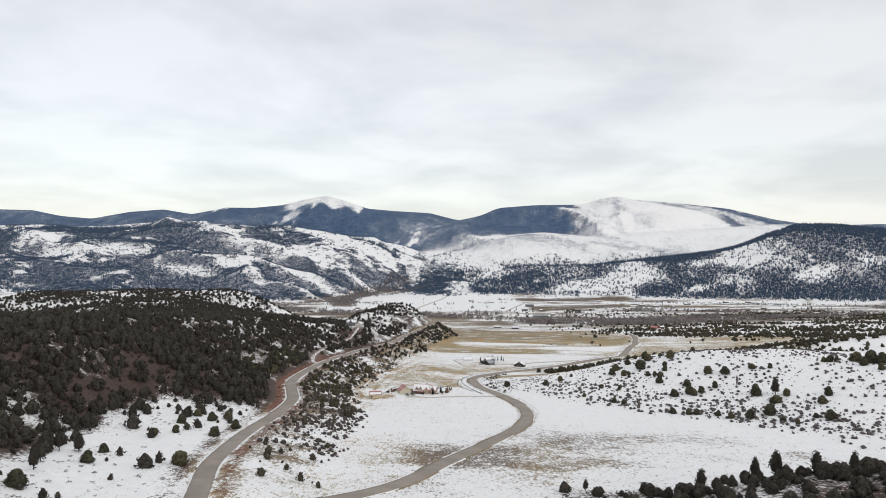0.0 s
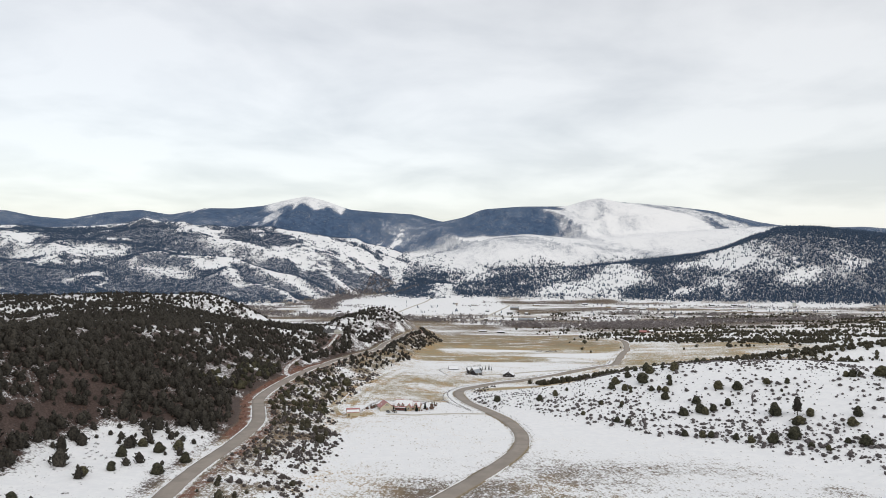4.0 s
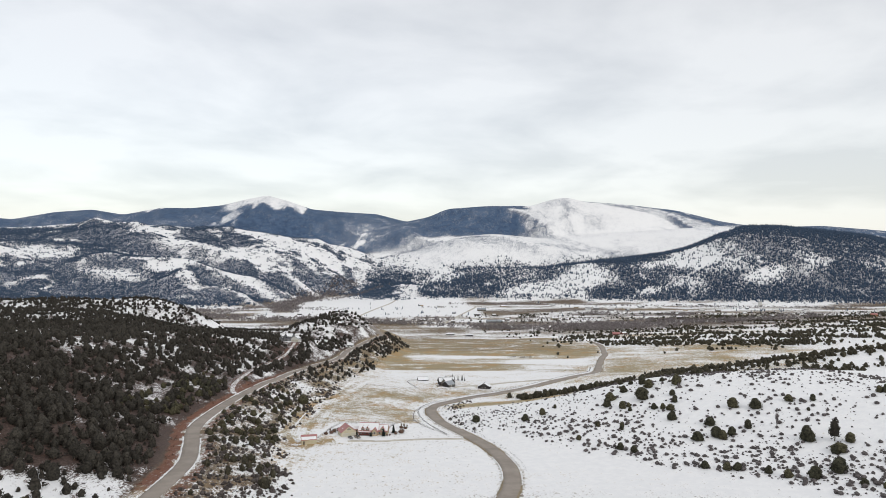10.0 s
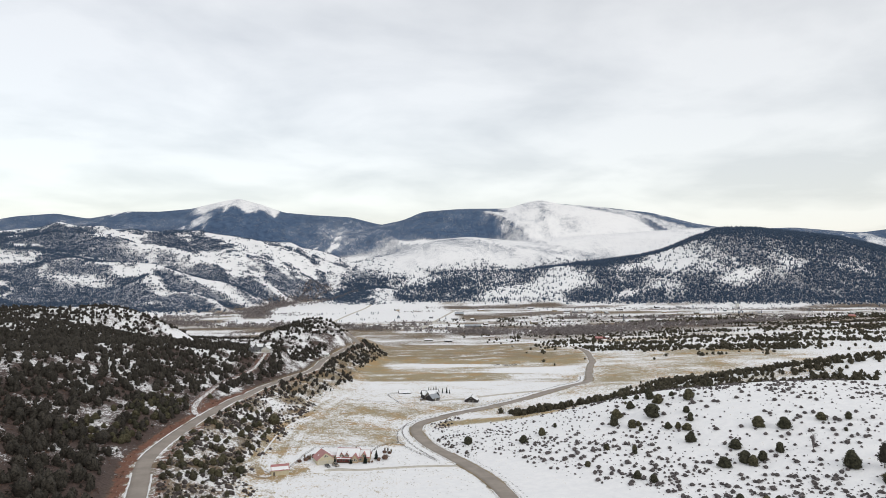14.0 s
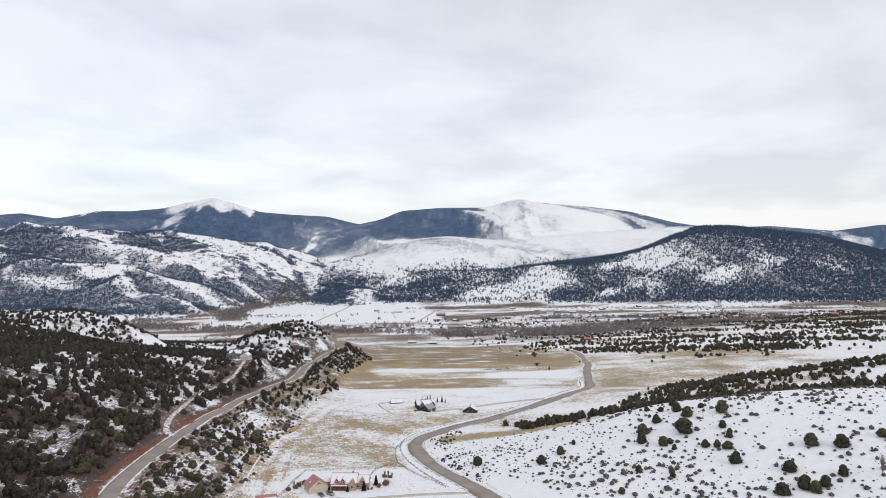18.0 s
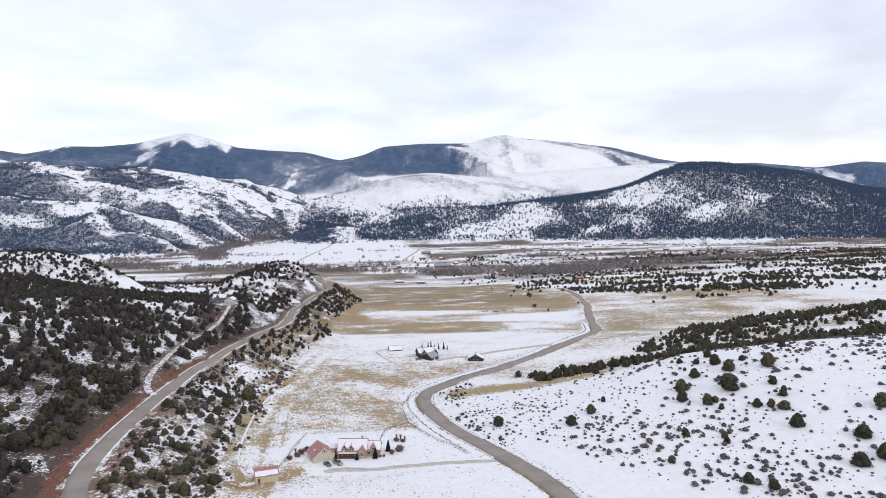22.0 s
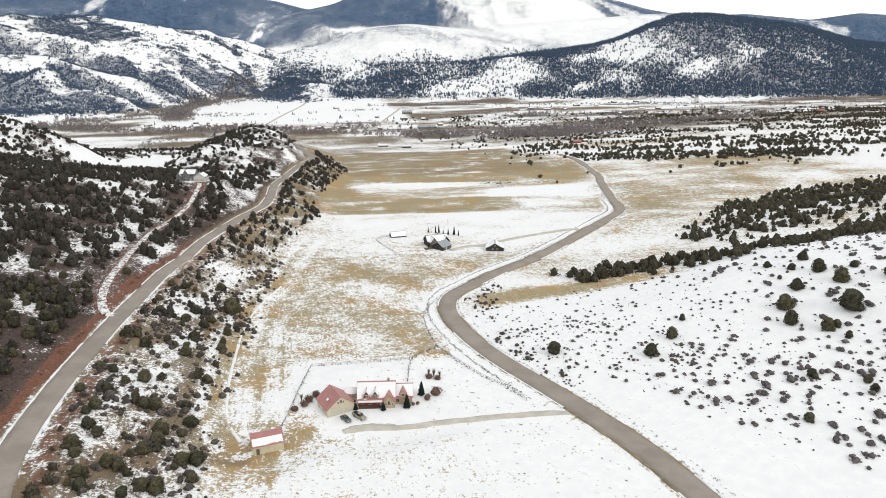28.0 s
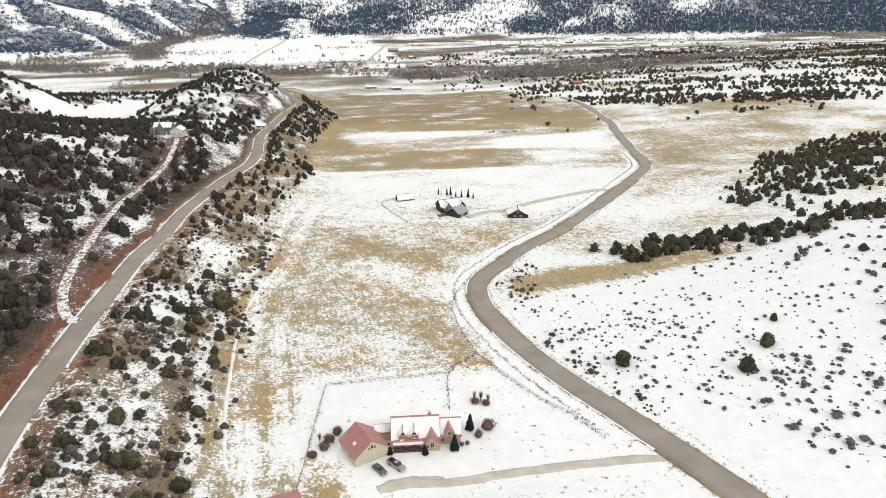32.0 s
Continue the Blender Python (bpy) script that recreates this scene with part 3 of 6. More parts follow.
    open_snow = smooth(6, 20, left) * (1 - smooth(58, 80, left + 40 * smooth(400, 470, y))) * (1 - smooth(395, 455, y)) * smooth(150, 250, y)
    lay(snow, open_snow, 0.93 + 0.2 * grain)
    lay(snow, np.exp(-(((x + 215) / 75) ** 2 + ((y - 1300) / 170) ** 2)) > 0.45, 0.95)
    lay(snow, smooth(2000, 2500, y) * smooth(-70, -40, z), 0.80)
    lay(snow, field(x, y, -1100, -325, 1020, 1330, 25), 0.72 + 0.5 * grain)
    # mountains
    high = smooth(-72, -55, z) * smooth(2200, 2500, y)
    bearing = x / np.maximum(y, 400)
    share = forest_share(x, y)
    lay(litter, high, 0.9)
    lay(snow, high, 0.97 - 0.56 * share + 0.06 * rough(x, y, 90, 81))
    # wooded slopes take the haze-blue colour by how densely they stand
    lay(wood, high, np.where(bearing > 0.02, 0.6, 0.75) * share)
    grain = rough(x, y, 60, 80)
    ragged = bearing + 0.016 * rough(x, y, 240, 82) + 0.024 * grain - 0.00016 * np.clip(430 - z, 0, 300)
    east = smooth(0.50, 0.53, ragged)
    rib, flank = spurs(x, y, 380, 1300, 47, 0.95)
    # dark woods left of the bald summit and along its far crest, in the haze-blue cover
    darker = smooth(4120, 4200, y) * (1 - smooth(0.185, 0.225, ragged + 0.02 * rib))
    darker = np.maximum(darker, smooth(3720, 3800, y) * smooth(0.56, 0.60, ragged))
    brow = np.interp(bearing, [0.27, 0.30, 0.36, 0.42, 0.50], [4545, 4500, 4505, 4440, 4330])
    darker = np.maximum(darker, smooth(-25, 15, y - brow + 40 * grain) * smooth(0.275, 0.29, bearing))
    darker = np.clip(darker, 0, 1)
    spots = rough(x, y * 0.6, 210, 83) + 0.5 * rough(x, y, 60, 78)
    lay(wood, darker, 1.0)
    lay(snow, darker, 0.23 + 0.42 * smooth(0.30, 0.55, spots) + 0.22 * rough(x * 0.5, y, 300, 77) + 0.18 * grain)
    lay(litter, darker * smooth(0.1, 0.5, rough(x * 0.4, y, 160, 76)), 0.3)
    # pale cone and snow along the crest of the far range
    tongues = z + 56 * rough(x * 1.8, y * 0.3, 90, 76) + 24 * grain
    cap = np.interp(bearing, [-0.36, -0.345, -0.31, -0.30, -0.245, -0.225, -0.17, -0.118, -0.10], [600, 396, 412, 600, 600, 428, 430, 396, 600])
    crown = smooth(-0.236, -0.214, bearing) * (1 - smooth(-0.128, -0.108, bearing)) * smooth(4540, 4640, y + 40 * grain)
    lay(snow, np.maximum(crown, smooth(-14, 10, tongues - cap) * smooth(4350, 4500, y) * (bearing < 0.0)), 0.74 + 0.22 * grain)
    # bald slopes: scrub, plus relief shade of creases, gullies and flanks put into thinner snow
    pale = smooth(3640, 3720, y) * (1 - darker) * (1 - east) * smooth(-0.02, 0.02, bearing)
    crease = (1 - smooth(0.0, 0.16, np.abs(rib + 0.85 + 0.35 * rough(x, y, 150, 85)))) + 0.25 * smooth(0.15, 0.5, flank + 0.5 * grain) * (1 - smooth(0.24, 0.29, bearing)) * smooth(4000, 4200, y)
    fall = (x - 1190) / np.maximum(4760 - y, 60) + 0.16 * rough(x, y, 300, 84)
    gully = (1 - smooth(0.02, 0.11, np.abs(wave(fall * 100, y * 0.06, 62, 88)))) * smooth(3700, 3800, y) * smooth(0.2, 0.4, bearing + 0.2 * smooth(0, 1, -fall))
    crease = np.maximum(crease, 0.95 * gully * (0.75 + 0.5 * rough(x, y, 200, 71)))
    scrub = smooth(-0.1, 0.4, rough(x * 0.7, y, 230, 87)) * smooth(-0.3, 0.4, rough(x, y, 70, 74))
    # haze-blue under the thin snow turns these marks blue-grey
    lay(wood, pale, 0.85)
    lay(snow, pale, 0.82 - 0.48 * np.clip(crease, 0, 1) - 0.22 * scrub - 0.22 * smooth(-0.05, 0.4, flank) + 0.14 * rough(x, y, 110, 70) + 0.10 * grain)
    # strips of dead grass and bare earth along the ditch
    pick, off, _ = near_line(x, y, DITCH, 24)
    coarse = rough(x[pick], y[pick], 12, 59)
    for a, b, value, gold in ((2, 6, 0.22, 0.9), (7, 10, 0.80, 0.4), (11, 15, 0.18, 0.35), (-13, -8, 0.36, 1.0)):
        strip = smooth(a - 1.5, a + 1, off + 2 * coarse) * (1 - smooth(b - 1, b + 1.5, off + 2 * coarse)) * (1 - smooth(760, 900, y[pick])) * (0.75 + 0.5 * coarse)
        strip = np.clip(strip, 0, 1)
        snow[pick] += strip * (value + 0.2 * coarse - snow[pick])
        straw[pick] += strip * (gold - straw[pick])
        litter[pick] += strip * (0.1 - litter[pick])
    # earth banks of the upper road, bare verges of all roads
    pick, off, _ = near_line(x, y, UPPER, 26)
    cut = smooth(4.2, 5.4, off) * (1 - smooth(9, 14, off)) * (1 - smooth(1150, 1230, y[pick])) * smooth(380, 440, y[pick])
    red[pick] = np.maximum(red[pick], cut * (0.85 - 0.5 * smooth(740, 860, y[pick])))
    snow[pick] = snow[pick] * (1 - cut) + 0.10 * cut
    verge = smooth(4.4, 6, -off) * (1 - smooth(10, 16, -off))
    red[pick] = np.maximum(red[pick], verge * 0.56)
    snow[pick] = snow[pick] * (1 - verge) + 0.36 * verge
    pick, off, _ = near_line(x, y, LOWER, 18)
    berm = smooth(6.2, 7.0, off) * (1 - smooth(11.5, 13, off)) * smooth(560, 600, y[pick]) * (1 - smooth(930, 980, y[pick]))
    snow[pick] = snow[pick] * (1 - berm) + 0.97 * berm
    side = (1 - smooth(4.6, 7.0, np.abs(off))) * smooth(300, 360, y[pick])
    snow[pick] = snow[pick] * (1 - side) + (0.62 + 0.2 * n[pick]) * side
    pick, off, _ = near_line(x, y, TRACK, 12)
    bare = (1 - smooth(4.5, 9, np.abs(off))) * smooth(666, 674, y[pick])
    red[pick] = np.maximum(red[pick], bare * 0.52)
    snow[pick] = snow[pick] * (1 - bare) + 0.3 * bare
    return {"snow": snow, "straw": np.clip(straw, 0, 1), "litter": np.clip(litter, 0, 1), "red": red, "hazy_wood": np.clip(wood, 0, 1)}


# ---------------------------------------------------------------- the ground sheet
def axis(fine0, fine1, step, low, high, grow, most):
    mid = list(np.arange(fine0, fine1 + 0.1, step))
    s, v, up = step, mid[-1], []
    while v < high:
        s = min(s * grow, most)
        v += s
        up.append(v)
    s, v, down = step, mid[0], []
    while v > low:
        s = min(s * grow, most)
        v -= s
        down.append(v)
    return np.array(down[::-1] + mid + up)


def sheet(name, xs, ys, z, material, layers=None):
    """A grid of quads over xs and ys, smooth shaded."""
    nx, ny = len(xs), len(ys)
    co = np.empty((ny * nx, 3))
    co[:, 0], co[:, 1], co[:, 2] = np.tile(xs, ny), np.repeat(ys, nx), z
    i = (np.arange(ny - 1)[:, None] * nx + np.arange(nx - 1)).ravel()
    quads = np.stack([i, i + 1, i + nx + 1, i + nx], 1)
    me = mesh_of(name, co, quads)
    me.polygons.foreach_set("use_smooth", np.ones(len(quads), bool))
    for key, value in (layers or {}).items():
        me.attributes.new(key, "FLOAT", "POINT").data.foreach_set("value", value.astype(np.float32))
    me.materials.append(material)
    return me


def mesh_of(name, co, faces):
    """A mesh from arrays of corners and equal-sided faces."""
    me = bpy.data.meshes.new(name)
    n, k = faces.shape
    me.vertices.add(len(co))
    me.vertices.foreach_set("co", np.asarray(co, np.float32).ravel())
    me.loops.add(n * k)
    me.loops.foreach_set("vertex_index", faces.astype(np.int32).ravel())
    me.polygons.add(n)
    me.polygons.foreach_set("loop_start", np.arange(0, n * k, k, dtype=np.int32))
    me.update(calc_edges=True)
    return me


GX = axis(-250, 400, 4.0, -3200, 3900, 1.035, 25)
GX = np.r_[-5400, -4600, -3900, -3500, GX, 4200, 4600, 5200]
GY = np.r_[-1500, -1000, -700, axis(190, 1290, 4.0, -500, 4850, 1.025, 19), 4950, 5200]
gx, gy = np.tile(GX, len(GY)), np.repeat(GY, len(GX))
gz = ground_height(gx, gy)
ground = new("ground", sheet("ground", GX, GY, gz, COVER, covers(gx, gy, gz)))
tagged(ground, "snow-patched valley floor, wooded slopes and far mountains", "ground", kind="structure")


def ribbon(name, line, level, half, material, label, category, thick=0.35):
    way = np.gradient(line, axis=0)
    way /= np.linalg.norm(way, axis=1)[:, None]
    out_ = np.stack([-way[:, 1], way[:, 0]], 1)
    rows = []
    for k, (off, dz) in enumerate([(-half - 0.1, -thick), (-half, 0.0), (-half * 0.5, 0.03), (0, 0.05), (half * 0.5, 0.03), (half, 0.0), (half + 0.1, -thick)]):
        ragged = 0.25 * np.array([math.sin(1.7 * i + k) * math.sin(0.61 * i) for i in range(len(line))]) if k in (0, 1, 5, 6) else 0
        rows.append(np.c_[line + out_ * (off + ragged * (1 if off > 0 else -1))[:, None] if k in (0, 1, 5, 6) else line + out_ * off, level + dz])
    co = np.vstack(rows)
    n = len(line)
    i = (np.arange(6)[:, None] * n + np.arange(n - 1)).ravel()
    me = mesh_of(name, co, np.stack([i + n, i + n + 1, i + 1, i], 1)[:, ::-1])
    me.materials.append(material)
    return tagged(new(name, me), label, category, kind="structure")


ribbon("dirt_track", TRACK[1:], ROADS[0][2][1:] - 0.05, 1.8, TRACK_SNOW, "rutted dirt track under patchy snow", "track")
ribbon("ditch", DITCH[:62], levelled(DITCH, 2)[:62] + 0.20, 0.5, SNOW, "narrow ditch filled with snow below the bank", "ditch")
APRON = spline([(-24.5, 567.2), (-18, 567.4), (-10, 565.4), (-4, 564.2)], 1.0)
ribbon("parking_apron", APRON, levelled(APRON, 2) + 0.05, 2.0, GRAVEL, "pale gravel apron before the garage", "driveway")
ribbon("road_shoulder", LOWER[4:], ROADS[3][2][4:] - 0.03, 5.1, SHOULDER, "sandy shoulder with dead grass beside the road", "road shoulder")
for name, line, level, half in ROADS[1:]:
    stone = name == "driveway"
    ribbon(name, line, level + (0.04 if not stone else 0), half, GRAVEL if stone else ASPHALT, {
        "driveway": "pale gravel drive partly under snow", "upper_road": "grey paved road along the wooded slope",
        "lower_road": "grey paved road winding down the valley"}[name], "driveway" if stone else "road")


def snow_berm(line, level, off, gaps, seed, low, high):
    """Ploughed snow along a road's edge, broken where it has melted."""
    sub = line
    way = np.gradient(sub, axis=0)
    way /= np.linalg.norm(way, axis=1)[:, None]
    side = np.stack([-way[:, 1], way[:, 0]], 1)
    r = np.random.RandomState(seed)
    co, faces = [], []
    for i in range(len(sub) - 1):
        melt = 0.5 + 0.5 * math.sin(0.21 * i + 2.1 * math.sin(0.047 * i + seed) + seed)
        if not (low < sub[i, 1] < high) or melt < gaps:
            continue
        w0, w1, h = r.uniform(0.2, 0.75), r.uniform(0.2, 0.75), r.uniform(0.1, 0.28)
        base = len(co)
        for j, w in ((i, w0), (i + 1, w1)):
            for a, z in ((off - np.sign(off) * w * 0.4, -0.1), (off, h), (off + np.sign(off) * w, h * 0.8), (off + np.sign(off) * w * 1.6, -0.4)):
                co.append((*(sub[j] + side[j] * a), level[j] + z))
        faces += [(base + k, base + k + 1, base + k + 5, base + k + 4) for k in range(3)]
    me = mesh_of("snow_berm", np.array(co), np.array(faces))
    me.materials.append(SNOW)
    return tagged(new("snow_berm", me), "ragged ploughed snow along the road edge", "snow", kind="structure")


snow_berm(UPPER, ROADS[2][2], 4.3, 0.06, 1, 200, 1250)
snow_berm(UPPER, ROADS[2][2], -4.3, 0.45, 2, 200, 1250)
snow_berm(LOWER, ROADS[3][2], 4.6, 0.35, 3, 240, 1240)
snow_berm(LOWER, ROADS[3][2], -4.6, 0.55, 4, 240, 1240)


# ---------------------------------------------------------------- plants
def cone_tree(tiers, sides, seed):
    """A small conifer of stacked ragged cones, one metre high: corners and triangles."""
    r = np.random.RandomState(seed)
    co, tri = [], []
    for k in range(tiers):
        z0 = 0.08 + 0.80 * k / tiers
        z1 = min(1.0, z0 + 1.35 / tiers)
        rad = 0.20 * (1 - 0.80 * k / tiers)
        base = len(co)
        for a in range(sides):
            t = 2 * math.pi * (a + 0.5 * (k % 2)) / sides
            q = rad * r.uniform(0.75, 1.2)
            co.append((q * math.cos(t), q * math.sin(t), z0 + r.uniform(-0.03, 0.03)))
        co.append((r.uniform(-.01, .01), r.uniform(-.01, .01), z1))
        tri += [(base + a, base + (a + 1) % sides, base + sides) for a in range(sides)]
    return np.array(co), np.array(tri)


def tuft_tree(count, seed, wide=0.42, low=0.10, power=1.0, leaf=0.13, lumps=5, heart=True, sides=7):
    """A round juniper or shrub crown of many small leaf sprays on uneven lobes, one metre high."""
    r = np.random.RandomState(seed)
    lobes = [(r.uniform(-.5, .5) * wide, r.uniform(-.5, .5) * wide, low + (0.25 + 0.5 * r.rand()) * (1 - low), r.uniform(0.55, 0.8)) for _ in range(lumps)]
    lobes.append((0, 0, low + 0.62 * (1 - low), 0.8))
    co, tri = [], []
    for k in range(count):
        cx, cy, cz, size = lobes[k % len(lobes)]
        v = r.normal(size=3)
        v /= np.linalg.norm(v)
        reach = r.uniform(0.6, 1.0) ** 0.5
        narrow = 1 - 0.55 * power * max(0, cz + v[2] * 0.3 - 0.5)
        p = np.array([cx + v[0] * wide * size * reach * narrow, cy + v[1] * wide * size * reach * narrow, cz + v[2] * 0.42 * (1 - low) * size * reach])
        p[2] = np.clip(p[2], low * 0.5, 1.0)
        a = r.normal(size=3)
        a -= v * (a @ v) * 0.6
        a /= np.linalg.norm(a)
        b = np.cross(v, a)
        b = b / (np.linalg.norm(b) + 1e-6)
        s = leaf * r.uniform(0.6, 1.35)
        base = len(co)
        co += [p - a * s, p + a * s * 0.9 + b * s * 0.3, p + b * s * 1.15 + v * s * 0.2]
        tri.append((base, base + 1, base + 2))
    if not heart:
        return np.array(co, float), np.array(tri)
    # a dense heart behind the sprays
    rings = 3
    base = len(co)
    for k in range(rings):
        zz = low + (1 - low) * (0.12 + 0.30 * k)
        rad = wide * (0.70, 0.80, 0.50)[k]
        co += [(rad * r.uniform(0.8, 1.15) * math.cos(2 * math.pi * a / sides), rad * r.uniform(0.8, 1.15) * math.sin(2 * math.pi * a / sides), zz) for a in range(sides)]
    co.append((0, 0, low + (1 - low) * 0.90))
    for k in range(rings - 1):
        for a in range(sides):
            i, j = base + k * sides + a, base + k * sides + (a + 1) % sides
            tri += [(i, j, j + sides), (i, j + sides, i + sides)]
    tri += [(base + 2 * sides + a, base + 2 * sides + (a + 1) % sides, base + rings * sides) for a in range(sides)]
    return np.array(co, float), np.array(tri)


def crown_tree(count, seed, wide=0.46, leaf=0.05, taper=0.5, rings=6, sides=9, low=0.0):
    """A dense juniper crown, one metre high: a lumpy rounded cone with many small sprays standing out of it."""
    r = np.random.RandomState(seed)
    a1, a2, a3 = r.uniform(0, 6.28, 3)
    k1, k2 = r.randint(2, 4), r.randint(4, 7)
    lean = r.uniform(-0.07, 0.07, 2)

    def radius(t, h):
        fat = np.interp(h, [0, 0.07, 0.28, 0.55, 0.80, 0.93, 1.0], [0.70, 0.92, 1.0, 0.92, 0.72, 0.50, 0.15])
        cone = np.interp(h, [0, 0.08, 0.2, 1.0], [0.7, 0.95, 1.0, 0.04])
        lump = 1 + 0.17 * np.sin(k1 * t + a1 + 3 * h) + 0.13 * np.sin(k2 * t + a2 - 7 * h) + 0.10 * np.sin(11 * h + a3 + t)
        return wide * (fat * (1 - taper) + cone * taper) * lump

    co, tri = [], []
    hs = np.linspace(0.0, 0.97, rings)
    for h in hs:
        for k in range(sides):
            t = 2 * math.pi * (k + 0.5 * r.rand()) / sides
            q = radius(t, h) * r.uniform(0.80, 1.0)
            co.append((q * math.cos(t) + lean[0] * h, q * math.sin(t) + lean[1] * h, low + (1 - low) * h + r.uniform(-0.02, 0.02)))
    co.append((lean[0], lean[1], 1.0))
    for j in range(rings - 1):
        for k in range(sides):
            i, n = j * sides + k, j * sides + (k + 1) % sides
            tri += [(i, n, n + sides), (i, n + sides, i + sides)]
    tri += [((rings - 1) * sides + k, (rings - 1) * sides + (k + 1) % sides, rings * sides) for k in range(sides)]
    for _ in range(count):
        h = 1 - r.rand() ** 0.62
        t = r.uniform(0, 2 * math.pi)
        q = radius(t, h) * r.uniform(0.84, 1.06)
        p = np.array([q * math.cos(t) + lean[0] * h, q * math.sin(t) + lean[1] * h, low + (1 - low) * h])
        way = np.array([math.cos(t), math.sin(t), 0.75]) + r.normal(0, 0.35, 3)
        way /= np.linalg.norm(way)
        side = np.cross(way, r.normal(size=3))
        side /= np.linalg.norm(side) + 1e-6
        z = leaf * r.uniform(0.6, 1.3)
        base = len(co)
        co += [p - side * z * 0.75 - way * z * 0.5, p + side * z * 0.75 - way * z * 0.5, p + way * z * 1.2]
        tri.append((base, base + 1, base + 2))
    return np.array(co, float), np.array(tri)


def twig_tree(count, seed, wide=0.34):
    """A bare deciduous crown: thin upright twigs spreading from a stem."""
    r = np.random.RandomState(seed)
    co, tri = [], []
    for k in range(count):
        t, u = r.uniform(0, 2 * math.pi), r.rand() ** 0.5
        foot = np.array([0, 0, r.uniform(0.02, 0.5)])
        tip = np.array([wide * u * math.cos(t), wide * u * math.sin(t), foot[2] + (1 - foot[2]) * r.uniform(0.5, 1.0)])
        w = 0.012 + 0.012 * r.rand()
        q = np.array([math.sin(t), -math.cos(t), 0]) * w
        base = len(co)
        co += [foot - q, foot + q, tip]
        tri.append((base, base + 1, base + 2))
    return np.array(co), np.array(tri)


def scatter(name, shapes, places, heights, widths, material, label, category, seed=0):
    """Many plants in one mesh, each turned and sized on its own, rooted in the ground."""
    r = np.random.RandomState(seed)
    cos, tris, base = [], [], 0
    z = ground_height(places[:, 0], places[:, 1])
    kinds = r.randint(0, len(shapes), len(places))
    turn = r.uniform(0, 2 * math.pi, len(places))
    for k, (co, tri) in enumerate(shapes):
        pick = np.nonzero(kinds == k)[0]
        if not len(pick):
            continue
        c, s = np.cos(turn[pick])[:, None], np.sin(turn[pick])[:, None]
        w, h = widths[pick][:, None], heights[pick][:, None]
        x = (co[:, 0] * c - co[:, 1] * s) * w + places[pick, 0][:, None]
        y = (co[:, 0] * s + co[:, 1] * c) * w + places[pick, 1][:, None]
        zz = co[:, 2] * h + z[pick][:, None] - 0.15
        cos.append(np.stack([x, y, zz], 2).reshape(-1, 3))
        tris.append((tri[None] + (base + np.arange(len(pick)) * len(co))[:, None, None]).reshape(-1, 3))
        base += len(pick) * len(co)
    me = mesh_of(name, np.vstack(cos), np.vstack(tris))
    me.materials.append(material)
    return tagged(new(name, me), label, category, kind="stuff")


def sow(n, x0, x1, y0, y1, chance, seed):
    """Places drawn at random from a rectangle and kept by a chance that depends on where they are."""
    r = np.random.RandomState(seed)
    p = np.c_[r.uniform(x0, x1, n), r.uniform(y0, y1, n)]
    keep = r.rand(n) < chance(p[:, 0], p[:, 1])
    p = p[keep]
    clear = np.ones(len(p), bool)
    for px, py, radius, _ in PADS + [(-110, 946, 12, 0)]:
        clear &= np.hypot(p[:, 0] - px, p[:, 1] - py) > radius * 0.85
    for _, line, _, half in ROADS:
        pick, off, _ = near_line(p[:, 0], p[:, 1], line, half + 3.2)
        clear[pick] = False
    return p[clear]


ROUND = [crown_tree(110, 100 + k, 0.44 + 0.05 * (k % 3), 0.075, 0.1 + 0.08 * k) for k in range(6)]
ROUND_FAR = [crown_tree(34, 200 + k, 0.46, 0.125, 0.05 + 0.10 * k, 3, 6) for k in range(6)]
ROUND_SMALL = [crown_tree(13, 230 + k, 0.46, 0.16, 0.02 + 0.07 * k, 3, 5) for k in range(6)]
ROUND_MIN = [tuft_tree(12, 250 + k, 0.46, 0.03, 1.0, 0.22, sides=4) for k in range(6)]
SHRUB_FAR = [tuft_tree(30, 330 + k, 0.58, 0.0, 0.2, 0.17, 5, False) for k in range(5)]
SHRUB_THICK = [crown_tree(16, 340 + k, 0.56, 0.13, 0.0, 3, 6) for k in range(6)]
CONIFER = [cone_tree(3, 5, 400 + k) for k in range(5)]
TWIGS = [tuft_tree(24, 500 + k, 0.40, 0.12, 0.3, 0.15, 6, False) for k in range(5)]


def clump(seed, count=5):
    """A few slender conifers standing close together."""
    r = np.random.RandomState(seed)
    co, tri = [], []
    for _ in range(count):
        c, t = cone_tree(1, 4, r.randint(10000))
        h = r.uniform(0.55, 1.0)
        c = c * (h * 1.1, h * 1.1, h) * (1, 1, 0.95) + (r.uniform(-.62, .62), r.uniform(-.62, .62), 0)
        tri.append(t + len(co) * len(c))
        co.append(c)
    return np.vstack(co), np.vstack(tri)


SCRUB_CLUMP = [clump(580 + k, 4) for k in range(8)]


def left_of_road(x, y):
    return soft_interp(y, ROAD_A_Y, ROAD_A_X, 12) - x


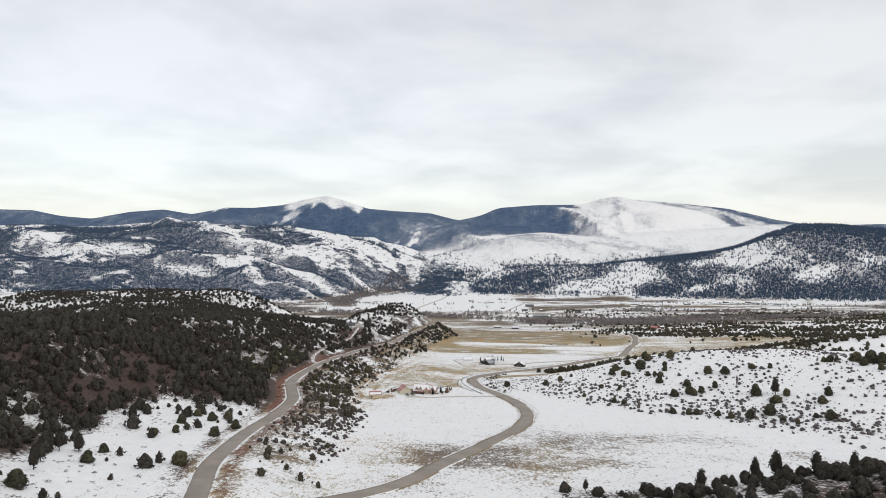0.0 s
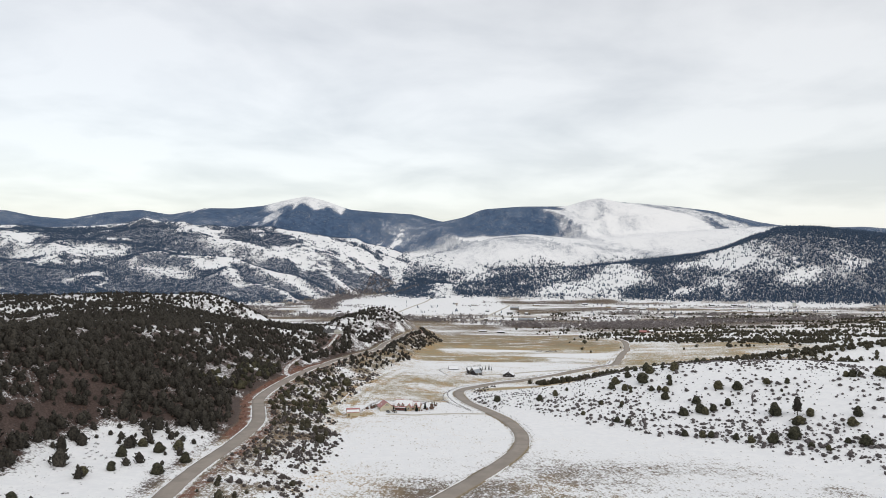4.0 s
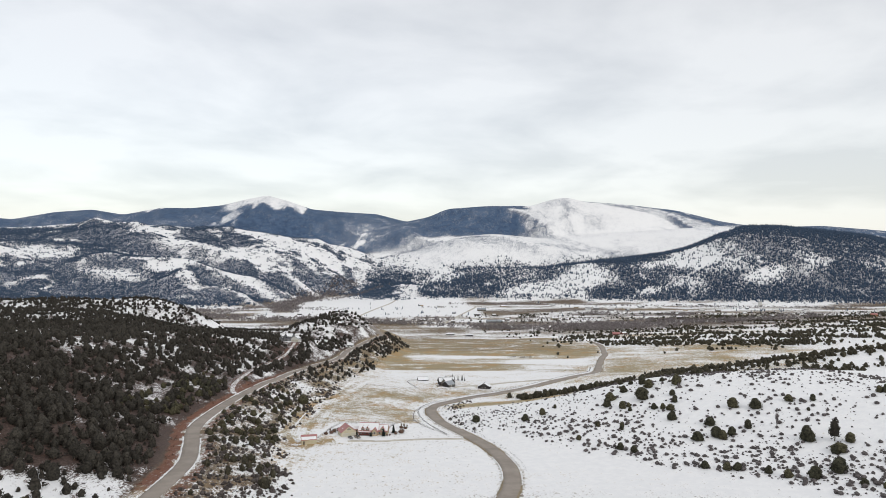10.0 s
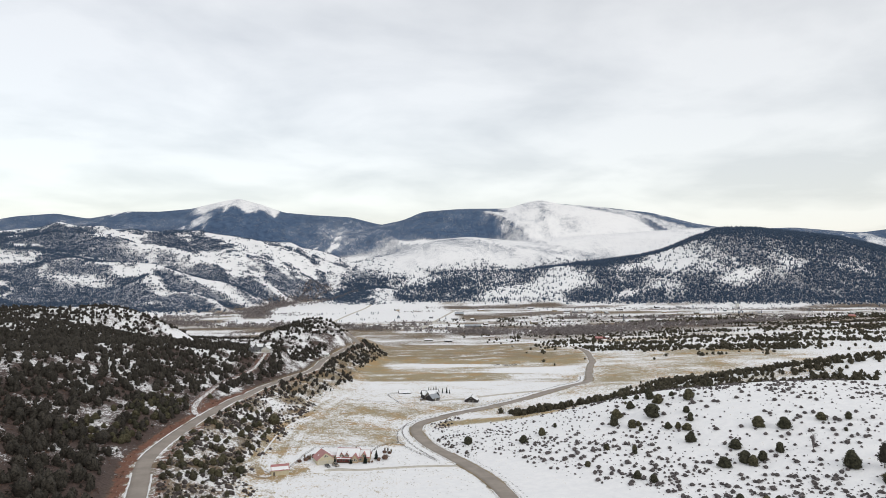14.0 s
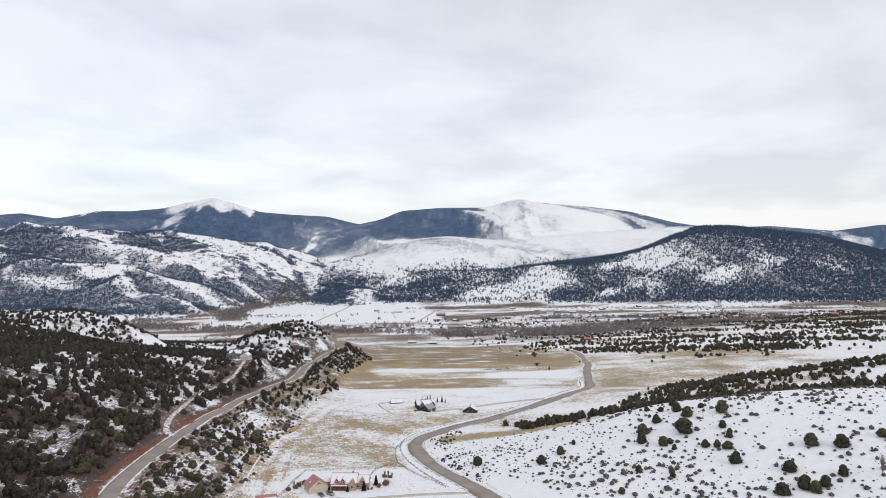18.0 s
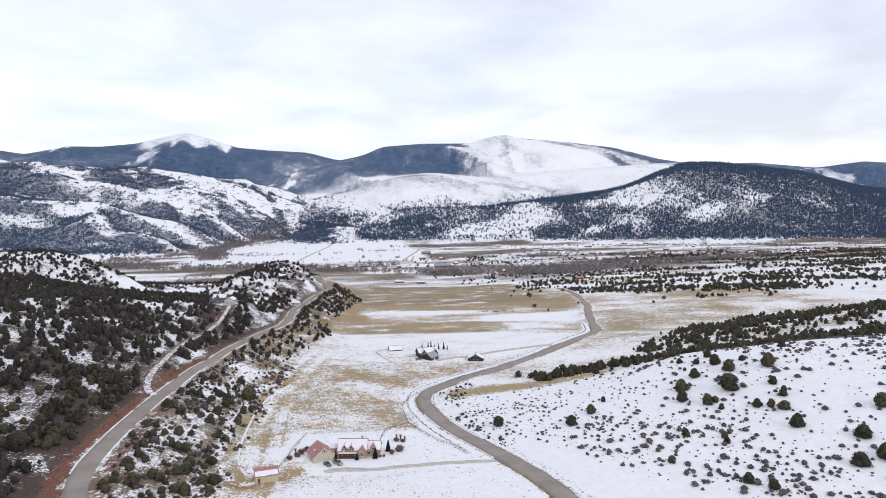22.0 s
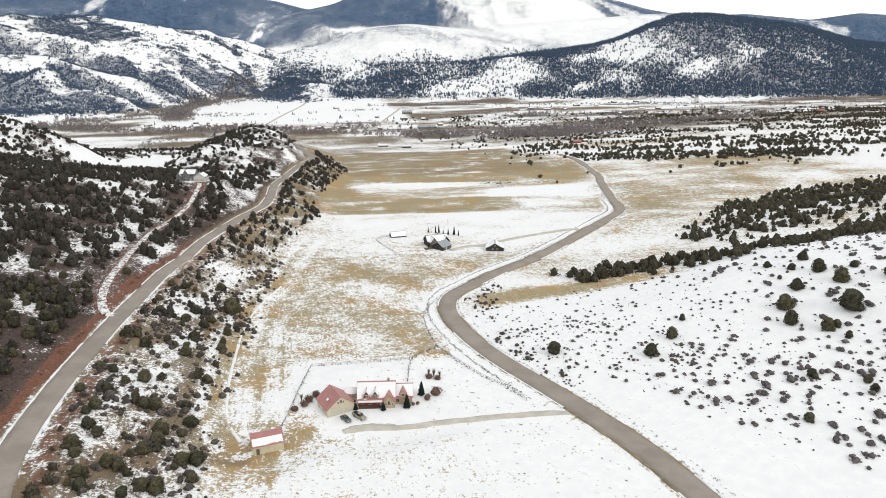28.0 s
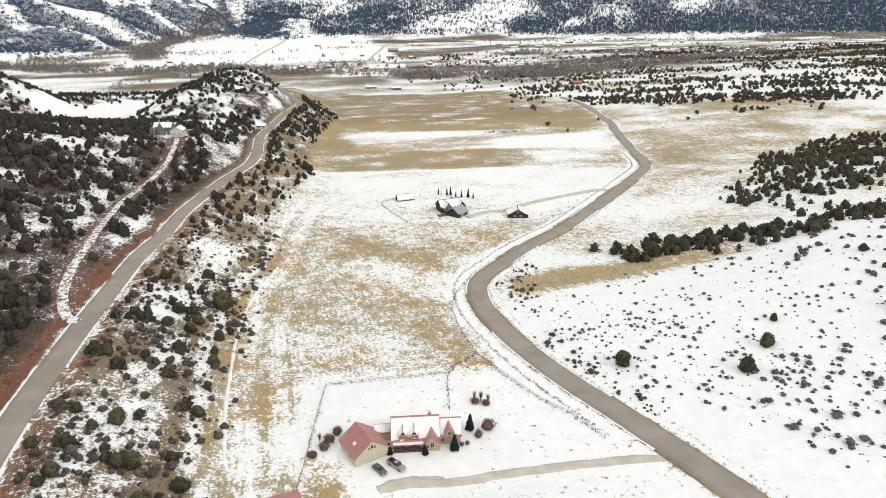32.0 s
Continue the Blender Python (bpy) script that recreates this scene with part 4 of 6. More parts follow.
def slope_chance(x, y):
    u = left_of_road(x, y)
    open_snow = (1 - smooth(58, 80, u + 40 * smooth(400, 470, y))) * (1 - smooth(395, 455, y))
    dense = smooth(13, 20, u) * (1 - (0.97 - 0.2 * smooth(350, 390, y)) * open_snow) * np.clip(0.72 + 0.5 * rough(x, y, 80, 91) + 0.35 * rough(x, y, 22, 84), 0, 1)
    dense = dense * (1 - 0.45 * smooth(0.12, 0.40, rough(x + 0.8 * y, (y - 0.8 * x) * 0.45, 15, 66)) * smooth(440, 560, y))
    dense = dense * (1 - 0.15 * smooth(100, 150, u) * smooth(430, 520, y) * (1 - smooth(880, 980, y))) * (1 - 0.42 * smooth(620, 740, y) * (1 - smooth(880, 980, y)))
    dense = dense * (1 - 0.75 * smooth(1120, 1180, y) * smooth(-200, -160, x))
    open_bench = field(x, y, -1000, -215, 1010, 1340, 30)
    dense = dense * (1 - open_bench) + open_bench * np.clip(0.85 + 1.5 * rough(x, y * 1.5, 55, 67) + 0.5 * smooth(-365, -315, x), 0.18, 1)
    return dense * (1 - 0.30 * smooth(950, 1300, y)) * (1 - smooth(1600, 1750, y)) * (1 - np.exp(-(((x + 215) / 75) ** 2 + ((y - 1300) / 170) ** 2)) * 1.6) + 0.85 * np.exp(-(((x + 118) / 62) ** 2 + ((y - 1290) / 115) ** 2)) * smooth(6, 12, u) * np.clip(0.7 + rough(x, y, 40, 90), 0, 1)


def bank_chance(x, y):
    u = left_of_road(x, y)
    return smooth(-48, -40, u) * (1 - smooth(-9, -5, u)) * (0.19 + 0.18 * smooth(1050, 1160, y) + 0.60 * rough(x, y, 30, 93) + 0.22 * smooth(-24, -14, u)) * (0.45 * smooth(240, 300, y) + 0.55 * smooth(330, 420, y)) * (1 - 0.5 * smooth(540, 600, y) * (1 - smooth(800, 900, y))) * (1 - smooth(1300, 1400, y))


def sized(p, low, high, seed):
    return np.random.RandomState(seed).uniform(low, high, len(p))


def wood(name, shapes, p, low, high, aspect, material, label, seed, category="trees"):
    h = low + (high - low) * sized(p, 0, 1, seed) ** 1.5 * (0.7 + 0.5 * sized(p, 0, 1, seed + 1))
    return scatter(name, shapes, p, h, h * aspect * sized(p, 0.8, 1.2, seed + 2), material, label, category, seed)


SLOPE = sow(21000, -480, -90, 200, 1000, slope_chance, 1)
BANK = sow(22500, -120, 60, 240, 1400, bank_chance, 3)
slope_near = (left_of_road(SLOPE[:, 0], SLOPE[:, 1]) < 52) & (SLOPE[:, 1] > 560) & (SLOPE[:, 1] < 730)
slope_near[np.nonzero(slope_near)[0][110:]] = False
bank_near = (BANK[:, 1] > 520) & (BANK[:, 1] < 720)
bank_near[np.nonzero(bank_near)[0][75:]] = False
deep = (left_of_road(SLOPE[:, 0], SLOPE[:, 1]) > 130) | (SLOPE[:, 1] > 780)
wood("juniper_wood", ROUND_FAR, SLOPE[~slope_near & ~deep], 1.6, 7.0, 1.1, PINYON, "dark junipers and pinyons crowding the snowy slope", 11)
wood("juniper_wood", ROUND_SMALL, SLOPE[deep], 1.8, 7.0, 1.15, PINYON, "dark pinyons high on the brown slope", 10)
p = sow(14500, -760, -20, 1000, 1560, slope_chance, 2)
wood("juniper_wood", ROUND_MIN, p, 3.5, 6.0, 1.15, PINYON, "scattered junipers on far snowy knolls", 12)
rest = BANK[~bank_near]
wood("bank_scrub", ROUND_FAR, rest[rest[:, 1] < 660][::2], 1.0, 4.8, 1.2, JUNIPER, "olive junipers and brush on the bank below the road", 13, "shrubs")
# same bank trees further on, their dimmer look put into a darker leaf colour
wood("bank_pinyons", ROUND_SMALL, rest[rest[:, 1] >= 660], 1.4, 5.2, 1.15, PINYON, "bank trees further along the road, dimmed in their leaf colour", 9)
p = sow(20000, -330, -20, 380, 1100, lambda x, y: np.clip(bank_chance(x, y) * 0.6 + slope_chance(x, y) * 0.35 + 0.5 * smooth(5, 9, left_of_road(x, y)) * (1 - smooth(12, 18, left_of_road(x, y))), 0, 1), 31)
wood("dry_brush", SHRUB_FAR, p, 0.5, 1.7, 1.4, BRUSH, "low red-brown brush on the banks", 32, "shrubs")

p = sow(17000, -140, 40, 400, 1150, lambda x, y: np.clip(smooth(-50, -42, left_of_road(x, y)) * (1 - smooth(-9, -6, left_of_road(x, y))) * (0.45 + 0.5 * rough(x, y, 30, 64)), 0, 1), 33)
wood("bank_sage", SHRUB_FAR, p, 0.35, 1.1, 1.5, SAGE, "grey sagebrush and weeds thick on the bank", 34, "shrubs")

p = sow(8200, -140, -40, 330, 800, lambda x, y: np.clip(smooth(-56, -44, left_of_road(x, y)) * (1 - smooth(-10, -6, left_of_road(x, y))) * (0.42 + 0.9 * rough(x, y, 18, 63)), 0, 1), 35)
wood("bank_brush", SHRUB_THICK, p, 0.5, 2.0, 1.5, GREY_BRUSH, "dark grey-brown brush scattered over the bank", 36, "shrubs")

# valley juniper bands on the terraces
def terrace_chance(x, y):
    line = y + 0.49 * (x - 393)
    patchy = np.clip(0.62 + 1.1 * rough(x, y, 90, 92), 0, 1)
    bands = np.exp(-((line - 1305) / 44) ** 4) * smooth(350, 400, x) * (1 - smooth(640, 760, x)) * 1.3
    bands = bands + np.exp(-((line - 1420 - 40 * wave(x, y, 200, 90)) / 40) ** 2) * smooth(430, 520, x) * patchy
    bands = bands + 0.8 * np.exp(-((line - 1580 - 60 * wave(x, y, 240, 94)) / 40) ** 2) * smooth(480, 620, x) * patchy
    bands = bands + 0.8 * np.exp(-((line - 1900 - 90 * wave(x, y, 300, 95)) / 50) ** 2) * smooth(520, 700, x) * patchy
    bands = bands + 0.8 * np.exp(-((line - 2300 - 90 * wave(x, y, 300, 96)) / 55) ** 2) * smooth(600, 900, x) * patchy
    for cx, cy, rx, ry, turn in ((640, 1495, 60, 28, -20), (790, 1262, 120, 24, -45), (1051, 2183, 70, 30, 0), (1560, 2120, 330, 28, 10), (560, 1672, 70, 20, -20), (1180, 2200, 90, 14, 0)):
        bands = bands + bump(x, y, cx, cy, 1.1, rx, ry, turn) * np.clip(0.8 + 0.9 * rough(x, y, 40, 97), 0, 1)
    return np.clip(bands, 0, 1) + 0.42 * smooth(250, 420, x) * smooth(0.08, 0.45, rough(x, y * 1.3, 60, 91) + 0.5 * rough(x, y, 170, 88)) + 0.012


p = sow(48000, 250, 2300, 1080, 2400, terrace_chance, 4)
wood("terrace_junipers", ROUND_MIN, p, 3.2, 7.2, 1.25, JUNIPER, "bands of junipers on the snowy terraces", 14)


# second rise and the strip along the snowy hill
def rise_chance(x, y):
    low = 748 - 0.08 * (x - 250)
    high = np.interp(x, [200, 335, 431, 560, 900, 1200], [745, 880, 925, 945, 960, 970])
    return np.maximum(smooth(-8, 8, y - low) * (0.92 + 0.4 * rough(x, y, 60, 90)), 0.30 * smooth(690, 705, y) * np.clip(0.5 + 1.5 * rough(x, y, 30, 85), 0, 1)) * (1 - smooth(-14, 14, y - high)) * smooth(205, 235, x)


p = sow(10000, 200, 1100, 640, 1000, rise_chance, 5)
wood("rise_junipers", ROUND_SMALL, p, 2.4, 6.0, 1.2, JUNIPER, "close-set junipers on the second rise", 15)


# far forests
def front_chance(x, y):
    z = land(x, y)
    b = x / y
    return smooth(-74, -58, z) * (1 - smooth(3640, 3760, y)) * (0.03 + 0.90 * forest_share(x, y)) * np.maximum(smooth(0.042, 0.066, b + 0.012 * wave(x, y, 90, 57)), smooth(3430, 3500, y) * smooth(-0.05, -0.02, b))


p = sow(88000, -100, 3400, 2600, 3760, front_chance, 6)
wood("mountain_forest", SCRUB_CLUMP, p, 10, 20, 0.54, HAZY_WOOD, "dark conifer forest on the snowy mountain side", 16)


def rolling_chance(x, y):
    z = land(x, y)
    b = x / y
    return smooth(-76, -62, z) * (0.04 + 0.96 * forest_share(x, y) ** 1.2) * (1 - smooth(0.0, 0.05, b)) * (b > -0.72) * (1 - smooth(4050, 4150, y))


p = sow(78000, -2750, 200, 2400, 4100, rolling_chance, 7)
wood("hill_forest", SCRUB_CLUMP, p, 6, 12, 1.15, HAZY_WOOD, "scattered conifers over rolling snowy hills", 17)


# cottonwoods along the river
p = sow(46000, -720, 1300, 1800, 3700, grove_share, 8)
wood("river_cottonwoods", TWIGS, p, 8, 17, 0.9, BARE, "bare grey-brown cottonwoods along the river", 18)


# strip of junipers along the far edge of the snowy hill
def strip_chance(x, y):
    v = y - soft_interp(x, [108, 130, 150, 181, 200, 275, 350, 420], [706, 700, 696, 678, 670, 694, 702, 702], 10)
    return 0.75 * np.exp(-(v / 13) ** 2) * smooth(104, 114, x) * np.clip(0.75 + 1.1 * rough(x, y, 26, 86), 0.03, 1)


p = sow(4200, 90, 420, 630, 740, strip_chance, 9)
wood("hill_edge_junipers", ROUND_FAR, p, 2.8, 5.8, 1.2, JUNIPER, "strip of dark junipers along the hill edge", 19)


# brush on the inner side of the road's bend
p = sow(1400, 38, 75, 575, 720, lambda x, y: np.clip(np.exp(-((x - soft_interp(y, [575, 610, 660, 690, 720], [60, 50, 46, 55, 78], 6)) / 6) ** 2) * (0.3 + 0.9 * rough(x, y, 14, 55)), 0, 1), 37)
wood("roadside_brush", SHRUB_THICK, p, 0.4, 1.6, 1.4, GREY_BRUSH, "grey brush beside the bend of the road", 38, "shrubs")


# sagebrush on the snowy hill, thicker along its foot
def sage_chance(x, y):
    t = hill_along(x, y) - 12 * smooth(130, 180, x)
    return smooth(94, 106, t) * (0.36 + 0.64 * (1 - smooth(118, 190, t))) * (1 - smooth(620, 690, y - 0.18 * np.clip(x - 120, 0, 400))) * np.clip(0.55 + 0.8 * rough(x, y, 24, 89), 0.1, 1)


p = sow(21000, 50, 330, 340, 720, sage_chance, 10)
h = (0.35 + 1.5 * sized(p, 0, 1, 20) ** 2.2) * (1 - 0.42 * smooth(545, 600, p[:, 1]) * (1 - smooth(120, 165, p[:, 0])))
scatter("sagebrush", SHRUB_THICK, p, h, h * 1.5 * sized(p, 0.8, 1.3, 24), SAGE, "grey sagebrush dotting the snow", "shrubs", 20)


def weed_chance(x, y):
    return np.clip(0.25 + 0.55 * rough(x, y, 40, 88), 0.03, 1) * (1 + 1.5 * (1 - smooth(-60, -44, x)))


p = sow(9000, -84, 62, 300, 800, weed_chance, 11)
wood("dry_weeds", SHRUB_FAR, p, 0.2, 0.5, 1.8, STRAW, "low dry weeds standing out of the snow", 21, "shrubs")
p = sow(3000, 20, 240, 230, 440, lambda x, y: np.clip(0.2 + 0.6 * rough(x, y, 50, 87), 0.02, 1), 13)
wood("dry_weeds", SHRUB_FAR, p, 0.2, 0.6, 2.0, STRAW, "dry weeds across the snowy fan", 23, "shrubs")


# dark trees on the foreground knoll
def knoll_chance(x, y):
    back = np.interp(x, [40, 56, 90, 133, 198, 300], [285, 276, 258, 265, 305, 360])
    return smooth(-130, -60, y - back) * (1 - smooth(-6, 3, y - back)) * smooth(42, 60, x) * np.clip(0.80 + 0.7 * rough(x, y, 26, 73), 0, 1)


p = sow(2300, 40, 330, 100, 370, knoll_chance, 12)
wood("knoll_pinyons", ROUND, p, 2.0, 5.6, 1.15, PINYON, "dark pinyons covering the near knoll", 22)


p = sow(5200, 40, 330, 100, 370, knoll_chance, 16)
wood("knoll_brush", SHRUB_FAR, p, 0.5, 1.8, 1.5, PINYON, "dark low brush between the knoll pinyons", 27, "shrubs")


# small weeds and sagebrush on the open snow above the road
p = sow(2600, -185, -88, 190, 450, lambda x, y: smooth(7, 12, left_of_road(x, y)) * np.clip(0.3 + 0.8 * rough(x, y, 22, 72), 0.05, 1), 14)
h = 0.2 + 0.9 * sized(p, 0, 1, 25) ** 2.5
scatter("sagebrush", SHRUB_FAR, p, h, h * 1.6 * sized(p, 0.8, 1.3, 26), SAGE, "small grey sagebrush on the open snow", "shrubs", 25)


# ---------------------------------------------------------------- building kit
WALL_CREAM = plain("cream_siding", (0.62, 0.56, 0.40), 0.85, 1.5, 0.7)
WALL_RED = plain("red_brown_siding", (0.20, 0.070, 0.060), 0.75, 1.5, 0.75)
WALL_TAN = plain("tan_stucco", (0.47, 0.37, 0.25), 0.85, 1.5, 0.85)
WALL_DARK = plain("dark_timber_siding", (0.050, 0.045, 0.045), 0.7, 1.5, 0.8)
WALL_GREY = plain("grey_siding", (0.19, 0.195, 0.205), 0.8, 1.5, 0.8)
WALL_WHITE = plain("white_siding", (0.70, 0.69, 0.66), 0.85, 1.5, 0.75)
WALL_ORANGE = plain("orange_log_siding", (0.48, 0.20, 0.07), 0.8, 1.5, 0.75)
ROOF_RED = plain("rose_metal_roof", (0.46, 0.205, 0.195), 0.85, 0.8, 0.5, 0.4)
ROOF_GREY = plain("grey_metal_roof", (0.34, 0.37, 0.40), 0.85, 0.8, 0.45, 0.4)
ROOF_DARK = plain("dark_shingles", (0.075, 0.075, 0.080), 0.75, 2.0, 0.9)
ROOF_SNOW = plain("roof_snow", (0.88, 0.89, 0.90), 0.95, 0.5, 0.8, 0.2)
TRIM = plain("pale_trim", (0.66, 0.63, 0.56), 0.9, 2, 0.6)
DOOR_PALE = plain("garage_door_paint", (0.56, 0.53, 0.44), 0.9, 2, 0.55)
WOOD_GREY = plain("weathered_wood", (0.17, 0.145, 0.12), 0.7, 3, 0.9)
STONE = plain("chimney_stone", (0.30, 0.26, 0.22), 0.7, 3, 0.9)
BLACK = plain("black_rubber", (0.02, 0.02, 0.02), 0.8, 4, 0.8)
STEEL = plain("wheel_alloy", (0.45, 0.45, 0.46), 0.8, 6, 0.35, 0.5, 0.8)
PAINT_SILVER = plain("dark_silver_paint", (0.13, 0.14, 0.15), 0.9, 1, 0.3, 0.5, 0.3)
PAINT_BEIGE = plain("beige_paint", (0.36, 0.31, 0.25), 0.9, 1, 0.35, 0.5, 0.1)
LAMP_RED = plain("tail_lamp_red", (0.35, 0.02, 0.02), 0.9, 2, 0.3, 0.5)
LAMP_CLEAR = plain("headlamp_clear", (0.7, 0.7, 0.68), 0.9, 2, 0.15, 0.6)
GLASS = plain("window_glass", (0.030, 0.036, 0.042), 0.85, 0.6, 0.08, 0.6, 0.0, 0.0)


def part(name, bm, material, parent, label=""):
    me = bpy.data.meshes.new(name)
    bmesh.ops.recalc_face_normals(bm, faces=bm.faces)
    bm.to_mesh(me)
    bm.free()
    me.materials.append(material)
    ob = new(name, me)
    ob.parent = parent
    return tagged(ob, label) if label else ob


def box(bm, x0, x1, y0, y1, z0, z1, bevel=0.0):
    v = [bm.verts.new(c) for c in ((x0, y0, z0), (x1, y0, z0), (x1, y1, z0), (x0, y1, z0), (x0, y0, z1), (x1, y0, z1), (x1, y1, z1), (x0, y1, z1))]
    fs = [bm.faces.new([v[i] for i in f]) for f in ((3, 2, 1, 0), (4, 5, 6, 7), (0, 1, 5, 4), (1, 2, 6, 5), (2, 3, 7, 6), (3, 0, 4, 7))]
    if bevel:
        bmesh.ops.bevel(bm, geom=list({e for f in fs for e in f.edges}), offset=bevel, segments=1, affect="EDGES")
    return bm


def boxed(*a, **k):
    return box(bmesh.new(), *a, **k)


def prism(outline, low, high, along):
    """An outline of (across, up) carried along x or y."""
    bm = bmesh.new()
    rings = []
    for t in (low, high):
        rings.append([bm.verts.new((t, a, z) if along == "x" else (a, t, z)) for a, z in outline])
    bm.faces.new(rings[0])
    bm.faces.new(rings[1][::-1])
    n = len(outline)
    for i in range(n):
        bm.faces.new([rings[0][i], rings[0][(i + 1) % n], rings[1][(i + 1) % n], rings[1][i]])
    return bm


def thing(name, m, label, category, group=""):
    ob = new(name)
    ob.matrix_world = m
    return tagged(ob, label, category, group)


def snow_slab(a0, z0, a1, z1, low, high, along, depth, seed):
    """Snow lying on one slope, its lower edge uneven."""
    r = random.Random(seed)
    bm = bmesh.new()
    n = max(4, int((high - low) / 0.9))
    grid = []
    for i in range(n + 1):
        t = low + (high - low) * i / n
        slip = r.uniform(0.0, 0.16)
        row = []
        for u, d in ((0.0 + slip, 0.0), (0.03 + slip, depth * 0.8), (0.5, depth * r.uniform(0.8, 1.15)), (0.97, depth), (1.0, 0.0)):
            a, z = a0 + (a1 - a0) * u, z0 + (z1 - z0) * u + d
            row.append(bm.verts.new((t, a, z) if along == "x" else (a, t, z)))
        grid.append(row)
    for p_, q_ in zip(grid, grid[1:]):
        for i in range(4):
            bm.faces.new([p_[i], p_[i + 1], q_[i + 1], q_[i]])
    for row in (grid[0], grid[-1]):
        bm.faces.new(row)
    return bm


def gabled(parent, x0, x1, y0, y1, base, eave, ridge, along, wall, roof, over=0.45, snow=(0, 0), seed=1, thick=0.16, wall_label=""):
    """A block with a pitched roof. along: the ridge's axis. snow: depth on the two slopes (low side, high side)."""
    if along == "x":
        lo, hi, c0, c1 = x0, x1, y0, y1
    else:
        lo, hi, c0, c1 = y0, y1, x0, x1
    mid = (c0 + c1) / 2
    part("wall", prism([(c0, base), (c1, base), (c1, eave), (mid, ridge), (c0, eave)], lo, hi, along), wall, parent, wall_label)
    rise = (ridge - eave) / (mid - c0)
    for k, (edge, sign) in enumerate(((c0, -1), (c1, 1))):
        e = edge + sign * over
        ze = eave - rise * over
        up = thick * math.hypot(1, rise)
        part("roof_slope", prism([(e, ze), (mid, ridge), (mid, ridge + up), (e, ze + up)], lo - over, hi + over, along), roof, parent)
        if snow[k]:
            part("roof_snow", snow_slab(e + (mid - e) * 0.03, ze + up + (ridge - ze) * 0.03, e + (mid - e) * 0.93, ze + up + (ridge - ze) * 0.93, lo - over * 0.8, hi + over * 0.8, along, snow[k], seed + k), ROOF_SNOW, parent, "uneven settled snow")


def window(parent, x, y, z, w, h, face, arched=False):
    """A framed window on a wall that faces -y ('s'), +y ('n'), -x ('w') or +x ('e'); x, y, z is its middle on the wall."""
    f, pane = bmesh.new(), bmesh.new()
    t = 0.09
    bars = [(-w / 2 - t, w / 2 + t, h / 2, h / 2 + t), (-w / 2 - t, w / 2 + t, -h / 2 - t, -h / 2), (-w / 2 - t, -w / 2, -h / 2, h / 2), (w / 2, w / 2 + t, -h / 2, h / 2), (-0.03, 0.03, -h / 2, h / 2)]
    for a0, a1, b0, b1 in bars:
        if face in "sn":
            box(f, x + a0, x + a1, y - 0.06, y + 0.06, z + b0, z + b1)
        else:
            box(f, x - 0.06, x + 0.06, y + a0, y + a1, z + b0, z + b1)
    if face in "sn":
        box(pane, x - w / 2, x + w / 2, y - 0.03, y + 0.03, z - h / 2, z + h / 2)
    else:
        box(pane, x - 0.03, x + 0.03, y - w / 2, y + w / 2, z - h / 2, z + h / 2)
    frame_ = part("window", f, TRIM, parent)
    part("pane", pane, GLASS, frame_)
    return frame_


def front_door(parent, x, y, z0, w, h, face, material):
    d = part("door", boxed(x - w / 2, x + w / 2, y - 0.05, y + 0.05, z0, z0 + h) if face in "sn" else boxed(x - 0.05, x + 0.05, y - w / 2, y + w / 2, z0, z0 + h), material, parent)
    s = -1 if face in "sw" else 1
    k = 0.09 * s
    knob = boxed(x + w * 0.35 - 0.04, x + w * 0.35 + 0.04, y + k - 0.04, y + k + 0.04, z0 + 1.0, z0 + 1.08) if face in "sn" else boxed(x + k - 0.04, x + k + 0.04, y + w * 0.35 - 0.04, y + w * 0.35 + 0.04, z0 + 1.0, z0 + 1.08)
    part("door_handle", knob, STEEL, d)


def garage_door(parent, x, y, z0, w, h):
    bm = bmesh.new()
    box(bm, x - w / 2 - 0.12, x - w / 2, y - 0.07, y + 0.05, z0, z0 + h + 0.12)
    box(bm, x + w / 2, x + w / 2 + 0.12, y - 0.07, y + 0.05, z0, z0 + h + 0.12)
    box(bm, x - w / 2, x + w / 2, y - 0.07, y + 0.05, z0 + h, z0 + h + 0.12)
    d = part("garage_door", bm, TRIM, parent)
    for k in range(4):
        part("panel", boxed(x - w / 2, x + w / 2, y - 0.04, y + 0.04, z0 + h * k / 4 + 0.015, z0 + h * (k + 1) / 4 - 0.015), DOOR_PALE, d)


def chimney(parent, x, y, z0, z1, w=0.8):
    c = part("chimney", boxed(x - w / 2, x + w / 2, y - w / 2, y + w / 2, z0, z1), STONE, parent)
    part("cap", boxed(x - w / 2 - 0.08, x + w / 2 + 0.08, y - w / 2 - 0.08, y + w / 2 + 0.08, z1, z1 + 0.12), TRIM, c)


# ---------------------------------------------------------------- the farmhouse with its garage
garage = thing("detached_garage", pose(-31.2, 576.5, 3.0, 0, 0, 18.0), "cream-sided three-bay garage with a rose metal roof", "garage")
gabled(garage, 0, 10.0, 0, 9.4, -0.4, 3.0, 6.7, "y", WALL_CREAM, ROOF_RED, 0.5)
garage_door(garage, 3.2, 0, 0.0, 4.9, 2.2)
garage_door(garage, 7.9, 0, 0.0, 2.9, 2.2)
for dx, dz, w, h in ((0, 4.75, 0.75, 1.15), (-0.95, 4.45, 0.5, 0.75), (0.95, 4.45, 0.5, 0.75)):
    window(garage, 5.0 + dx, 0, dz, w, h, "s")
window(garage, 0, 3.0, 1.6, 0.9, 0.9, "w")
front_door(garage, 0, 6.2, 0.0, 0.95, 2.05, "w", TRIM)
